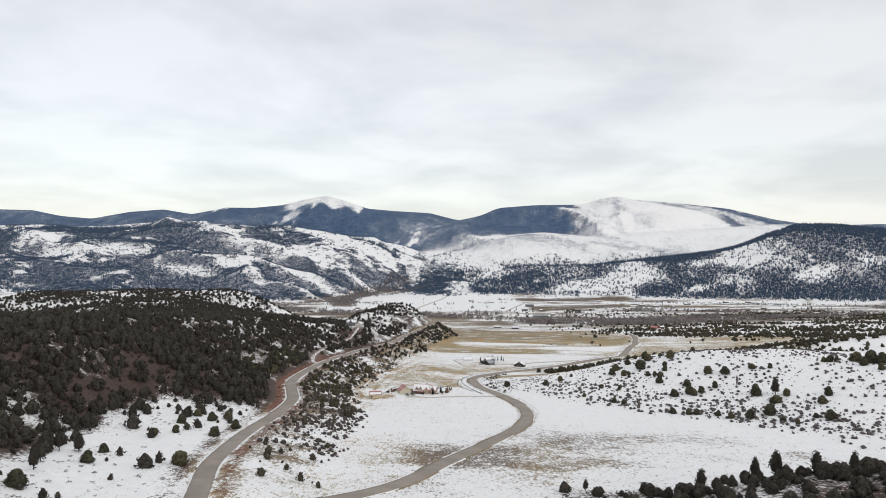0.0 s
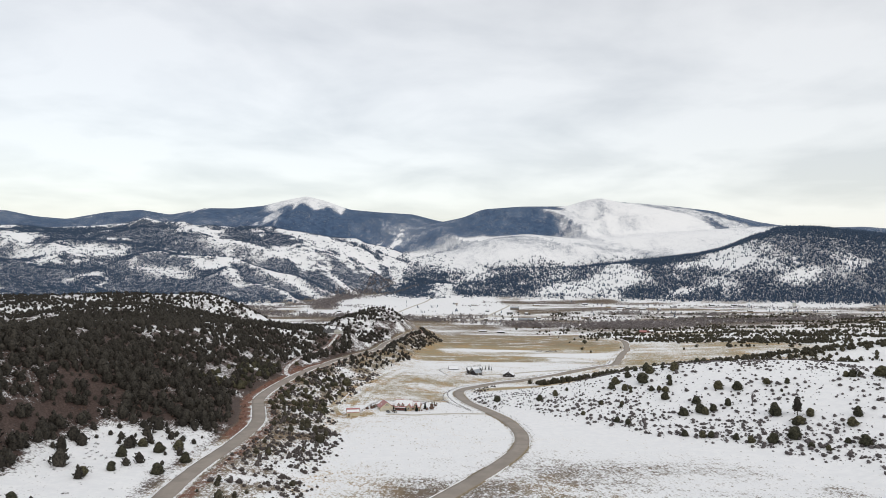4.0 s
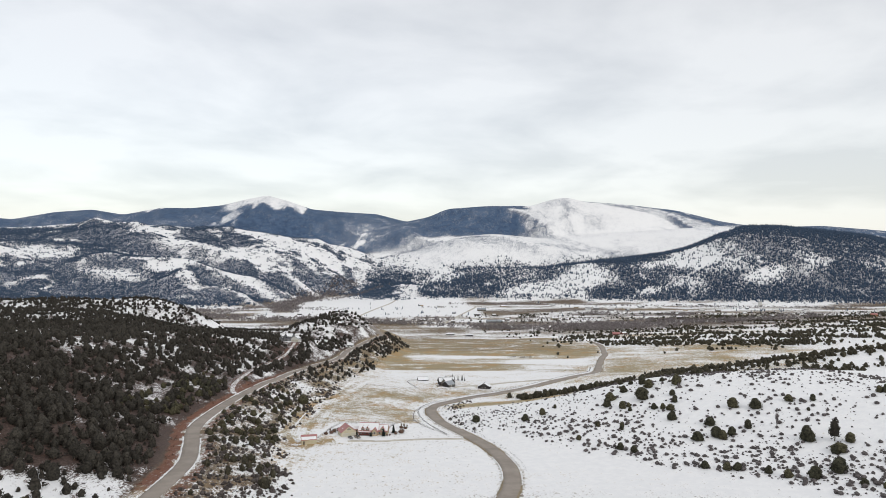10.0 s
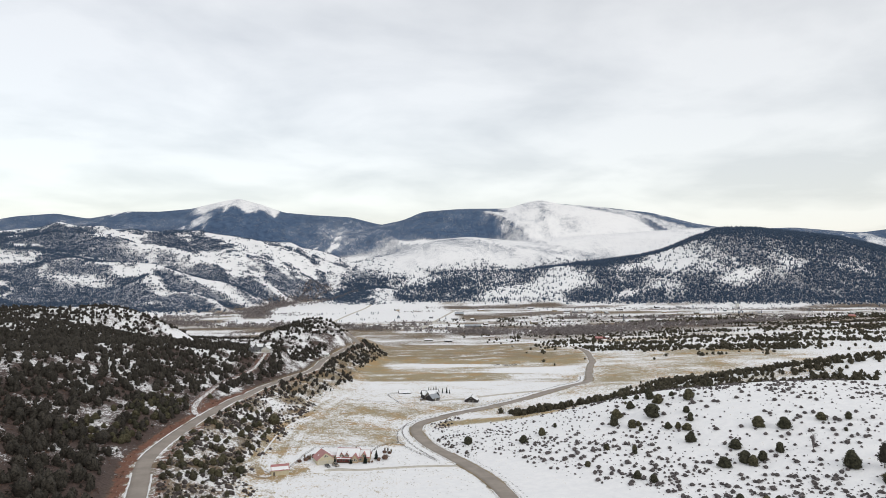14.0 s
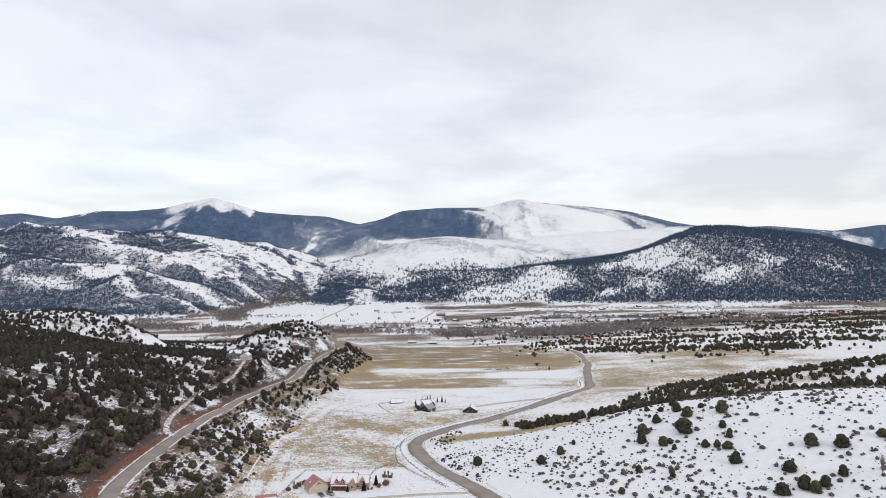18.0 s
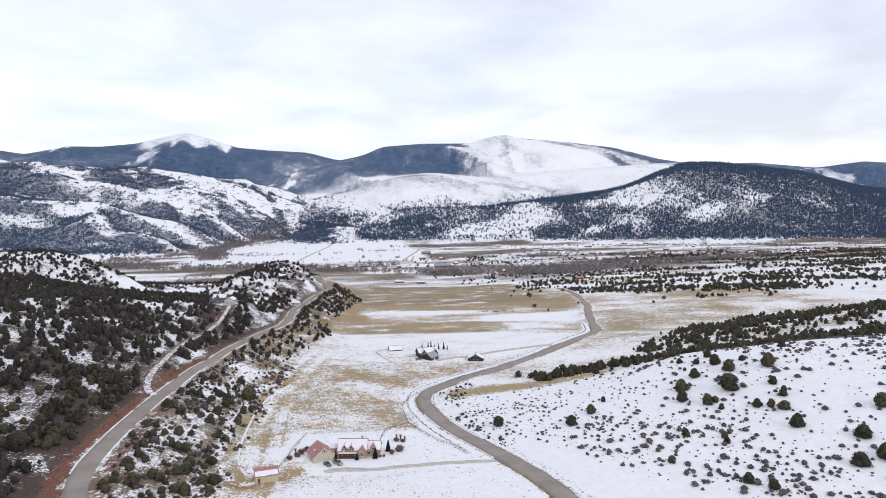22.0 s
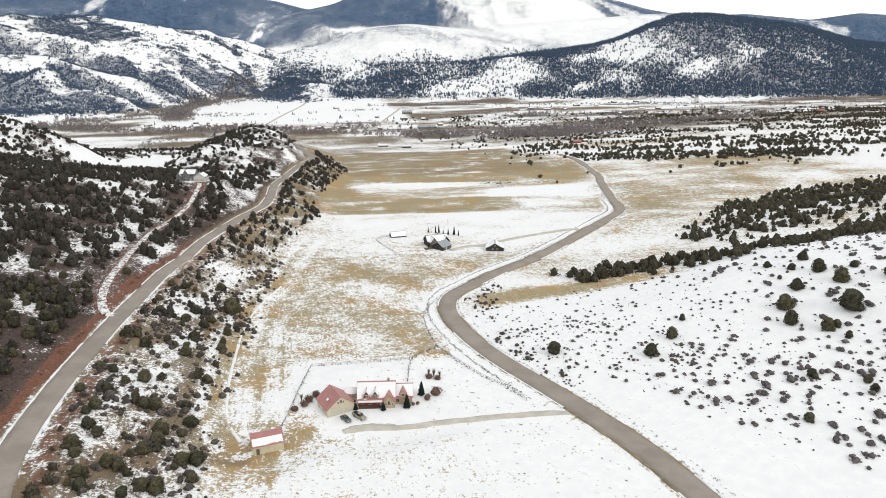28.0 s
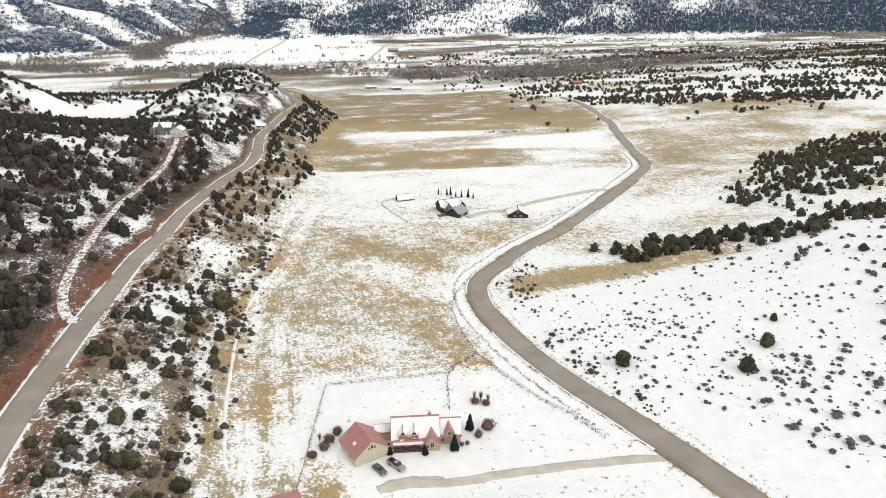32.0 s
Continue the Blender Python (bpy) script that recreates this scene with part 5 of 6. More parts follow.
part("skylight_snow", snow_slab(1.2, 3.75 + 0.75, 2.0, 4.55 + 0.55, 3.0, 4.2, "y", 0.08, 5), ROOF_SNOW, garage, "small leftover snow patch")

house = thing("farmhouse", pose(-20.2, 581.6, 3.0, 0, 0, -10.0), "red-brown and tan farmhouse with snow-covered rose roof", "house")
gabled(house, 0, 12.8, 0, 10.6, -0.5, 2.8, 7.0, "x", WALL_RED, ROOF_RED, 0.5, (0.22, 0.22), 3)
gabled(house, 12.8, 19.0, 1.2, 9.4, -0.5, 2.7, 5.9, "x", WALL_TAN, ROOF_RED, 0.4, (0.2, 0.2), 5)
gabled(house, 8.9, 12.9, -1.5, 4.2, -0.5, 2.7, 5.0, "y", WALL_TAN, ROOF_RED, 0.35, (0, 0.0), 7, wall_label="tan stucco entry gable")
for cx in (2.9, 6.0):
    gabled(house, cx - 1.1, cx + 1.1, -0.12, 4.6, 2.0, 4.2, 5.75, "y", WALL_RED, ROOF_RED, 0.25, (0.1, 0.1), 9, 0.12, "red-brown dormer wall")
    part("dormer_panel", boxed(cx - 0.95, cx + 0.95, -0.17, -0.12, 3.2, 4.6), WALL_TAN, house, "tan panel round the dormer window")
    for side in (-0.42, 0.42):
        window(house, cx + side, -0.17, 3.9, 0.62, 1.0, "s")
gabled(house, 14.6, 17.0, 0.9, 5.2, 2.5, 3.9, 5.5, "y", WALL_TAN, ROOF_RED, 0.3, (0, 0), 11, 0.12, "tan dormer wall")
window(house, 15.8, 0.9, 3.7, 0.9, 0.9, "s")
window(house, 10.9, -1.5, 1.9, 0.95, 1.5, "s")
for cx in (9.7, 12.1):
    window(house, cx, -1.5, 1.55, 0.5, 0.9, "s")
for cx in (1.3, 4.2, 7.4):
    window(house, cx, 0, 1.4, 1.2, 1.1, "s")
for cx in (13.9, 17.4):
    window(house, cx, 1.2, 1.4, 1.2, 1.1, "s")
window(house, 19.0, 5.0, 1.5, 1.2, 1.1, "e")
front_door(house, 8.2, 0, 0.0, 1.0, 2.1, "s", WALL_WHITE)
part("porch_deck", boxed(0.2, 8.7, -1.7, -0.02, -0.4, 0.15), WOOD_GREY, house, "weathered porch boards")
part("porch_roof", prism([(-1.5, 2.15), (-0.2, 2.35), (-0.2, 2.47), (-1.5, 2.27)], 0.0, 8.6, "x"), ROOF_RED, house)
part("porch_snow", snow_slab(-1.45, 2.29, -0.45, 2.44, 0.1, 8.5, "x", 0.14, 21), ROOF_SNOW, house, "thin snow on the porch roof")
for cx in (0.4, 2.4, 4.5, 6.5, 8.4):
    part("porch_post", boxed(cx - 0.08, cx + 0.08, -1.46, -1.3, 0.15, 2.18), WALL_RED, house)
for z in (0.55, 0.95):
    part("porch_rail", boxed(0.4, 8.4, -1.41, -1.35, z, z + 0.08), WALL_RED, house)
chimney(house, 10.6, 5.6, 6.0, 8.0)
gabled(house, -5.0, -0.02, 4.2, 8.4, -0.5, 2.5, 3.9, "x", WALL_CREAM, ROOF_RED, 0.15, (0.18, 0.18), 13, wall_label="cream covered passage to the garage")

shed = thing("storage_shed", pose(-54.9, 557.9, 3.6, 0, 0, 9.3), "cream shed with a rose roof half under snow", "shed")
gabled(shed, 0, 9.3, 0, 8.2, -0.4, 2.9, 5.0, "x", WALL_CREAM, ROOF_RED, 0.35, (0.0, 0.0), 15)
part("roof_snow", snow_slab(-0.25, 2.9, 2.3, 4.25, -0.1, 9.2, "x", 0.16, 16), ROOF_SNOW, shed, "ragged strip of snow")
front_door(shed, 1.4, 0, 0.0, 1.0, 2.05, "s", WOOD_GREY)
window(shed, 0, 4.1, 1.7, 0.8, 0.8, "w")

# ---------------------------------------------------------------- cars by the garage


def car(name, m, paint, label, category, pickup=False):
    c = thing(name, m, label, category, "vehicles by the garage")
    L, W = (5.7, 1.95) if pickup else (4.75, 1.82)
    h = 0.25 if pickup else 0.0
    if pickup:
        side = [(-L / 2, 0.45), (-L / 2, 1.12), (-0.55, 1.15), (L / 2 - 0.15, 1.08), (L / 2, 0.85), (L / 2, 0.45)]
        roof = [(-0.6, 1.15), (-0.45, 1.85), (0.75, 1.85), (1.35, 1.12)]
    else:
        side = [(-L / 2, 0.32), (-L / 2, 0.88), (-L / 2 + 0.5, 0.98), (0.9, 0.95), (L / 2 - 0.2, 0.75), (L / 2, 0.55), (L / 2, 0.32)]
        roof = [(-L / 2 + 0.55, 0.97), (-1.1, 1.42), (0.25, 1.45), (1.1, 0.94)]

    def loft(outline, half, inset):
        bm = bmesh.new()
        a = [bm.verts.new((x, -half + (inset if z > 1.2 else 0.05 * (z > 0.8)), z)) for x, z in outline]
        b = [bm.verts.new((x, half - (inset if z > 1.2 else 0.05 * (z > 0.8)), z)) for x, z in outline]
        bm.faces.new(a)
        bm.faces.new(b[::-1])
        n = len(outline)
        for i in range(n):
            bm.faces.new([a[i], a[(i + 1) % n], b[(i + 1) % n], b[i]])
        bmesh.ops.bevel(bm, geom=list(bm.edges), offset=0.05, segments=2, affect="EDGES")
        return bm

    part("body", loft(side, W / 2, 0.1), paint, c)
    part("cabin_glass", loft(roof, W / 2 - 0.08, 0.16), GLASS, c)
    top = max(z for _, z in roof)
    part("cabin_roof", boxed(roof[1][0] + 0.05, roof[2][0] - 0.02, -W / 2 + 0.26, W / 2 - 0.26, top - 0.02, top + 0.05, bevel=0.02), paint, c)
    if pickup:
        part("bed_floor", boxed(-L / 2 + 0.12, -0.7, -W / 2 + 0.16, W / 2 - 0.16, 1.13, 1.17), BLACK, c)
        for s in (-1, 1):
            part("bed_side", boxed(-L / 2, -0.6, s * (W / 2 - 0.08) - 0.07, s * (W / 2 - 0.08) + 0.07, 1.1, 1.42, bevel=0.02), paint, c)
        part("tailgate", boxed(-L / 2, -L / 2 + 0.1, -W / 2 + 0.16, W / 2 - 0.16, 0.7, 1.42, bevel=0.02), paint, c)
    r = 0.4 if pickup else 0.33
    for x in (-L * 0.29, L * 0.31):
        for s in (-1, 1):
            bm = bmesh.new()
            bmesh.ops.create_cone(bm, cap_ends=True, segments=14, radius1=r, radius2=r, depth=0.24, matrix=Matrix.Translation((x, s * (W / 2 - 0.1), r)) @ Matrix.Rotation(math.pi / 2, 4, "X"))
            w = part("wheel", bm, BLACK, c)
            bm = bmesh.new()
            bmesh.ops.create_cone(bm, cap_ends=True, segments=10, radius1=r * 0.6, radius2=r * 0.55, depth=0.26, matrix=Matrix.Translation((x, s * (W / 2 - 0.1), r)) @ Matrix.Rotation(math.pi / 2, 4, "X"))
            part("rim", bm, STEEL, w)
    for s in (-1, 1):
        part("headlight", boxed(L / 2 - 0.1, L / 2 + 0.02, s * W * 0.36 - 0.2, s * W * 0.36 + 0.2, 0.62 + h, 0.78 + h, bevel=0.02), LAMP_CLEAR, c)
        part("tail_light", boxed(-L / 2 - 0.02, -L / 2 + 0.06, s * W * 0.4 - 0.14, s * W * 0.4 + 0.14, 0.66 + h, 0.86 + h, bevel=0.02), LAMP_RED, c)
    for x in (-L / 2 - 0.04, L / 2 - 0.06):
        part("bumper", boxed(x, x + 0.1, -W / 2 + 0.1, W / 2 - 0.1, 0.36 + h * 0.6, 0.56 + h * 0.6, bevel=0.02), STEEL if pickup else paint, c)
    return c


car("saloon_car", pose(-25.2, 573.6, 3.0, 0, 0, -62), PAINT_SILVER, "dark silver saloon parked before the garage", "car")
car("pickup_truck", pose(-20.6, 574.2, 3.0, 0, 0, -56), PAINT_BEIGE, "beige pickup truck with an open bed on the drive", "truck", True)

# ---------------------------------------------------------------- the dark house in the field
cabin = thing("dark_house", pose(60.4, 801.3, -9.3, 0, 0, 37), "dark timber house with grey and snowy roofs", "house")
gabled(cabin, 0, 9.0, 0, 9.0, -0.5, 2.8, 5.6, "x", WALL_DARK, ROOF_GREY, 0.5, (0, 0.12), 21)
for cx in (2.2, 5.2, 7.6):
    window(cabin, cx, 0, 1.5, 1.3, 1.2, "s")
garage_door(cabin, 4.0, 0, 0.0, 0.9, 2.1)
wing = thing("dark_house_wing", pose(52.8, 812.6, -9.3, 0, 0, 8), "dark timber main house with a snow-laden gabled roof", "house")
gabled(wing, 0, 15.0, 0, 9.5, -0.5, 3.4, 7.2, "x", WALL_DARK, ROOF_DARK, 0.6, (0.25, 0.25), 23)
gabled(wing, 1.0, 6.0, -2.2, 4.5, -0.5, 3.4, 6.8, "y", WOOD_GREY, ROOF_DARK, 0.5, (0.2, 0.2), 25, wall_label="weathered timber gable")
gabled(wing, 11.0, 15.5, -1.0, 4.5, -0.5, 3.4, 6.4, "y", WALL_DARK, ROOF_DARK, 0.5, (0.2, 0.2), 27)
window(wing, 3.5, -2.2, 2.0, 2.0, 2.2, "s")
window(wing, 3.5, -2.2, 4.8, 1.2, 1.0, "s")
window(wing, 13.2, -1.0, 1.8, 1.2, 1.4, "s")
chimney(wing, 8.6, 4.9, 6.6, 8.6)
part("deck", boxed(-4.0, 5.5, -5.6, -2.25, -0.4, 0.5), WOOD_GREY, wing, "weathered deck boards")
for k in range(6):
    part("deck_post", boxed(-4.0 + 1.86 * k, -3.88 + 1.86 * k, -5.6, -5.48, 0.5, 1.5), WALL_DARK, wing)
part("deck_rail", boxed(-4.0, 5.5, -5.62, -5.50, 1.45, 1.55), WALL_DARK, wing)
barn = thing("black_barn", pose(89.2, 794.5, -9.3, 0, 0, -17), "black barn with a snowy roof and lean-to sides", "barn")
gabled(barn, 2.6, 9.6, 0, 9.0, -0.5, 3.2, 5.4, "y", WALL_DARK, ROOF_DARK, 0.4, (0.22, 0.22), 29)
for lo, hi, a, b in ((0.0, 2.6, 2.1, 3.2), (9.6, 12.2, 3.2, 2.1)):
    part("lean_to", prism([(lo, -0.5), (hi, -0.5), (hi, b), (lo, a)], 0.2, 8.8, "y"), WALL_DARK, barn)
    part("lean_to_roof", prism([(lo - 0.2 * (a < b), a + 0.02), (hi + 0.2 * (a > b), b + 0.02), (hi + 0.2 * (a > b), b + 0.3), (lo - 0.2 * (a < b), a + 0.3)], -0.1, 9.1, "y"), ROOF_SNOW, barn, "snow-covered lean-to roof")
window(barn, 4.6, 0, 1.3, 1.0, 0.9, "s")
window(barn, 7.7, 0, 1.3, 1.0, 0.9, "s")
window(barn, 6.1, 0, 3.9, 0.8, 0.8, "s")
aframe = thing("field_shelter", pose(32.6, 849.5, -11.6, 0, 0, 4), "low dark field shelter under a snowy roof", "shed")
aframe.location.z = float(ground_height(37, 853)[0])
gabled(aframe, 0, 11, 0, 6.5, -0.6, 0.7, 4.0, "x", WALL_DARK, ROOF_DARK, 0.3, (0.25, 0.2), 31)

# ---------------------------------------------------------------- the grey house among the junipers
villa = thing("grey_house", pose(-128.0, 966.0, 17.6, 0, 0, -14), "grey two-storey house with snowy gables among junipers", "house")
gabled(villa, 0, 16.0, 0, 11.0, -1.0, 6.2, 10.4, "x", WALL_GREY, ROOF_DARK, 0.5, (0.25, 0.25), 33)
gabled(villa, 4.5, 10.5, -2.6, 5.0, -1.0, 6.3, 10.9, "y", WALL_GREY, ROOF_DARK, 0.5, (0.25, 0.25), 35)
gabled(villa, -3.5, 2.5, -1.2, 6.0, -1.0, 4.0, 7.2, "y", WALL_GREY, ROOF_DARK, 0.4, (0.22, 0.22), 37)
gabled(villa, 16.0, 28.0, -3.5, 7.5, -1.0, 3.8, 7.6, "y", WALL_WHITE, ROOF_DARK, 0.5, (0.22, 0.22), 39, wall_label="pale grey garage wing")
for z in (1.6, 4.9):
    for cx in (6.2, 8.8):
        window(villa, cx, -2.6, z, 1.2, 1.5, "s")
    window(villa, 13.2, 0, z, 1.4, 1.5, "s")
window(villa, -0.5, -1.2, 1.5, 1.2, 1.4, "s")
garage_door(villa, 19.2, -3.5, 0, 4.6, 2.3)
garage_door(villa, 24.8, -3.5, 0, 4.6, 2.3)
front_door(villa, 11.6, 0, 0.0, 1.0, 2.1, "s", WALL_WHITE)
chimney(villa, 4.0, 5.5, 9.8, 11.8, 1.1)
chimney(villa, 12.5, 5.5, 9.8, 11.6, 0.9)
villa.scale = (0.80, 0.80, 0.84)


# ---------------------------------------------------------------- single trees and bushes
def raw(name, co, tri, material, parent):
    me = mesh_of(name, co, tri)
    me.materials.append(material)
    ob = new(name, me)
    ob.parent = parent
    return ob


def stem(height, radius, limbs, seed):
    """A tapered, slightly crooked trunk with a few limbs."""
    r = np.random.RandomState(seed)
    co, tri = [], []

    def tube(a, b, ra, rb, sides=6):
        way = b - a
        side = np.cross(way, (0.3, 0.2, 1.0) if abs(way[2]) < 0.9 * np.linalg.norm(way) else (1, 0, 0))
        side /= np.linalg.norm(side)
        up = np.cross(way, side)
        up /= np.linalg.norm(up)
        base = len(co)
        for q, rad in ((a, ra), (b, rb)):
            co.extend(q + rad * (math.cos(2 * math.pi * k / sides) * side + math.sin(2 * math.pi * k / sides) * up) for k in range(sides))
        for k in range(sides):
            i, j = base + k, base + (k + 1) % sides
            tri.extend([(i, j, j + sides), (i, j + sides, i + sides)])

    knee = np.array([r.uniform(-.03, .03), r.uniform(-.03, .03), height * 0.5])
    top = np.array([r.uniform(-.05, .05), r.uniform(-.05, .05), height])
    tube(np.array([0, 0, -0.08]), knee, radius, radius * 0.7)
    tube(knee, top, radius * 0.7, radius * 0.2)
    for _ in range(limbs):
        t = r.uniform(0, 2 * math.pi)
        foot = knee + (top - knee) * r.uniform(-0.3, 0.7)
        tube(foot, foot + np.array([0.22 * math.cos(t), 0.22 * math.sin(t), 0.16]), radius * 0.4, radius * 0.12, 5)
    return np.array(co), np.array(tri)


def tree_model(name, crown, material, trunk, label, category, group):
    t = new(name)
    tagged(t, label, category, group)
    raw("crown", *crown, material, t)
    raw("trunk", *trunk, BARK, t)
    return t


def planted(model, x, y, height, wide, seed, used):
    """The model itself the first time, then copies of it; set on the ground, turned at random."""
    r = random.Random(seed)
    z = float(ground_height(x, y)[0])
    w = height * wide * r.uniform(0.88, 1.12)
    m = Matrix.LocRotScale((x, y, z - 0.1), Euler((0, 0, r.uniform(0, 6.28))), (w, w, height))
    if model in used:
        return copy_thing(model, m @ Matrix.Diagonal((1 / model.scale[0], 1 / model.scale[1], 1 / model.scale[2], 1)))
    model.matrix_basis = m
    used.append(model)
    return model


USED = []
HILL_GROUP, BANK_GROUP = "junipers on the snowy hill", "junipers by the upper road"
hill_models = [tree_model("juniper_tree", crown_tree(1000, 700 + k, 0.46, 0.034, 0.02 + 0.08 * k, 9, 16), PINYON_NEAR if k % 3 else JUNIPER_NEAR, stem(0.55, 0.05, 3, 700 + k),
                          ("dense dark olive juniper standing in snow", "rounded dark green pinyon standing in snow")[k % 3 > 0], "tree", HILL_GROUP) for k in range(6)]
bank_models = [tree_model("juniper_tree", crown_tree(560, 720 + k, 0.48, 0.048, 0.02 + 0.07 * k, 8, 13), JUNIPER_NEAR if k % 3 else PINYON_NEAR, stem(0.55, 0.05, 3, 720 + k),
                          "spreading olive juniper among snow patches", "tree", BANK_GROUP) for k in range(6)]
HILL_TREES = [(113, 523, 3), (129, 496, 4), (134, 488, 4), (154, 587, 6), (148, 576, 6), (167, 597, 5), (155, 565, 5), (171, 572, 8), (184, 605, 6), (183, 591, 6), (190, 622, 5), (196, 599, 3),
              (199, 582, 7), (188, 563, 4), (184, 550, 5), (177, 540, 4), (171, 524, 6), (170, 549, 4), (174, 545, 4), (185, 504, 5), (181, 489, 6), (183, 484, 5), (189, 486, 5), (171, 489, 5),
              (206, 517, 6), (215, 508, 6), (200, 489, 5), (234, 505, 4), (244, 498, 4), (93, 583, 5), (107, 592, 5)]
FOOT_TREES = [(215, 458, 8), (217, 439, 4), (229, 445, 5), (206, 421, 7), (193, 419, 6), (184, 425, 4), (179, 433, 4), (169, 443, 4), (165, 445, 4), (157, 452, 4), (248, 430, 6), (239, 421, 5), (230, 396, 6),
              (225, 403, 3), (211, 397, 3), (206, 404, 3), (282, 488, 5), (279, 490, 4), (285, 485, 4), (230, 612, 4), (143, 533, 3), (131, 544, 3), (235, 488, 2), (297, 482, 7), (291, 463, 6), (304, 464, 8), (292, 446, 5), (300, 470, 9)]
HILL_TREES += [(62, 604, 5), (119, 604, 3), (159, 565, 3), (157, 557, 3), (175, 626, 3), (169, 610, 2), (179, 615, 3), (141, 528, 3), (131, 542, 2)]
for k, (x, y, h) in enumerate(HILL_TREES + FOOT_TREES):
    planted(hill_models[k % 6], x, y, h, (1.0, 1.15, 0.9, 1.3)[k % 4], k, USED)
LEFT_TREES = [(-156, 351, 8), (-155, 281, 7), (-148, 283, 7), (-137, 268, 5), (-140, 288, 4), (-136, 328, 4), (-136, 364, 5), (-130, 340, 4), (-117, 384, 5), (-111, 341, 5),
              (-107, 363, 5), (-105, 280, 6), (-143, 243, 8), (-138, 225, 6), (-135, 386, 4), (-148, 256, 7), (-124, 377, 5)]
for k, (x, y, h) in enumerate(LEFT_TREES):
    if h > 6:
        continue
    planted(hill_models[(k + 1) % 6], x, y, h, 0.85 if h > 6 else 1.1, 90 + k, USED)
for k, (x, y) in enumerate(BANK[bank_near]):
    planted(bank_models[k % 6], x, y, 1.4 + 2.8 * ((k * 37) % 100) / 100, 1.25, 200 + k, USED)
for k, (x, y) in enumerate(SLOPE[slope_near]):
    planted(bank_models[(k + 3) % 6], x, y, 2.2 + 2.4 * ((k * 53) % 100) / 100, 1.1, 400 + k, USED)
planted(bank_models[1], -70, 690, 8.0, 1.0, 600, USED)
planted(bank_models[2], -70, 662, 4.5, 0.9, 601, USED)
planted(bank_models[4], -83, 629, 4.5, 1.0, 602, USED)

# tall pine and a thin bare tree on the hill
pine = tree_model("tall_pine", tuft_tree(380, 760, 0.30, 0.12, 1.2, 0.06, 12), PINYON, stem(0.9, 0.028, 6, 760), "tall dark open-crowned pine standing in snow", "tree", "tall pines")
planted(pine, 224, 450, 12.5, 0.75, 610, USED)
for k, (x, y, h) in enumerate([t for t in LEFT_TREES if t[2] > 6] + [(98, 252, 7), (120, 256, 8), (131, 262, 9), (150, 268, 8), (176, 286, 8), (60, 274, 4)]):
    planted(pine, x, y, h * 1.25, 0.8, 900 + k, USED)
planted(hill_models[3], 219.5, 440, 4.6, 1.7, 611, USED)
aspen = tree_model("bare_tree", twig_tree(110, 770, 0.26), BARE, stem(0.8, 0.02, 5, 770), "thin bare grey tree on the snowy hill", "tree", "")
planted(aspen, 212, 481, 9, 0.7, 612, USED)

# spruces
spruce = tree_model("spruce_tree", cone_tree(9, 9, 780), SPRUCE, stem(0.5, 0.03, 0, 780), "narrow dark young spruce in a row by the field", "tree", "spruces behind the dark house")
for k, (x, y) in enumerate([(62.6, 859.9), (67.4, 855.9), (69.6, 854.4), (71.7, 848.5), (75, 846.4), (79.3, 845.2), (81.7, 841.6)]):
    planted(spruce, x, y, 5.0 + 1.2 * (k % 3), 0.8, 620 + k, USED)
yard_spruce = tree_model("yard_spruce", cone_tree(10, 11, 790), SPRUCE, stem(0.5, 0.03, 0, 790), "dark bushy spruce beside the farmhouse", "tree", "spruces round the farmhouse")
for k, (x, y, h) in enumerate([(3.1, 585.0, 6.0), (-3.6, 577.4, 5.6), (-21.5, 580.0, 4.2), (-11.9, 577.3, 3.6)]):
    planted(yard_spruce, x, y, h, 1.35, 640 + k, USED)
bush = tree_model("bare_bush", tuft_tree(620, 800, 0.5, 0.0, 0.3, 0.055, 8), BRUSH, stem(0.3, 0.02, 4, 800), "rounded bare red-brown bush in the farmhouse yard", "bush", "bushes round the farmhouse")
for k, (x, y, h, w) in enumerate([(8.2, 584.0, 3.0, 1.75), (8.6, 597.6, 1.8, 1.7), (11.6, 596.0, 1.7, 1.8), (4.4, 581.0, 2.4, 1.0), (-38.5, 586.5, 2.2, 1.5), (-42, 584, 2.0, 1.6), (-37.0, 589.5, 2.4, 1.4),
                                  (-34.5, 592.5, 2.6, 1.4), (-27.5, 592.5, 2.4, 1.3), (0.4, 578.6, 1.3, 1.2), (-1.2, 578.4, 1.2, 1.2)]):
    planted(bush, x, y, h, w, 660 + k, USED)
reeds = tree_model("tall_grass", twig_tree(160, 810, 0.4), STRAW, stem(0.3, 0.01, 0, 810), "pale tuft of tall dry grass in the yard", "grass", "grass tufts in the yard")
for k, (x, y, h) in enumerate([(8.8, 599.4, 3.6), (10.6, 598.4, 3.9), (12.6, 597.4, 3.2), (-36, 588, 3.8), (-39.5, 590, 3.4)]):
    planted(reeds, x, y, h, 0.7, 690 + k, USED)


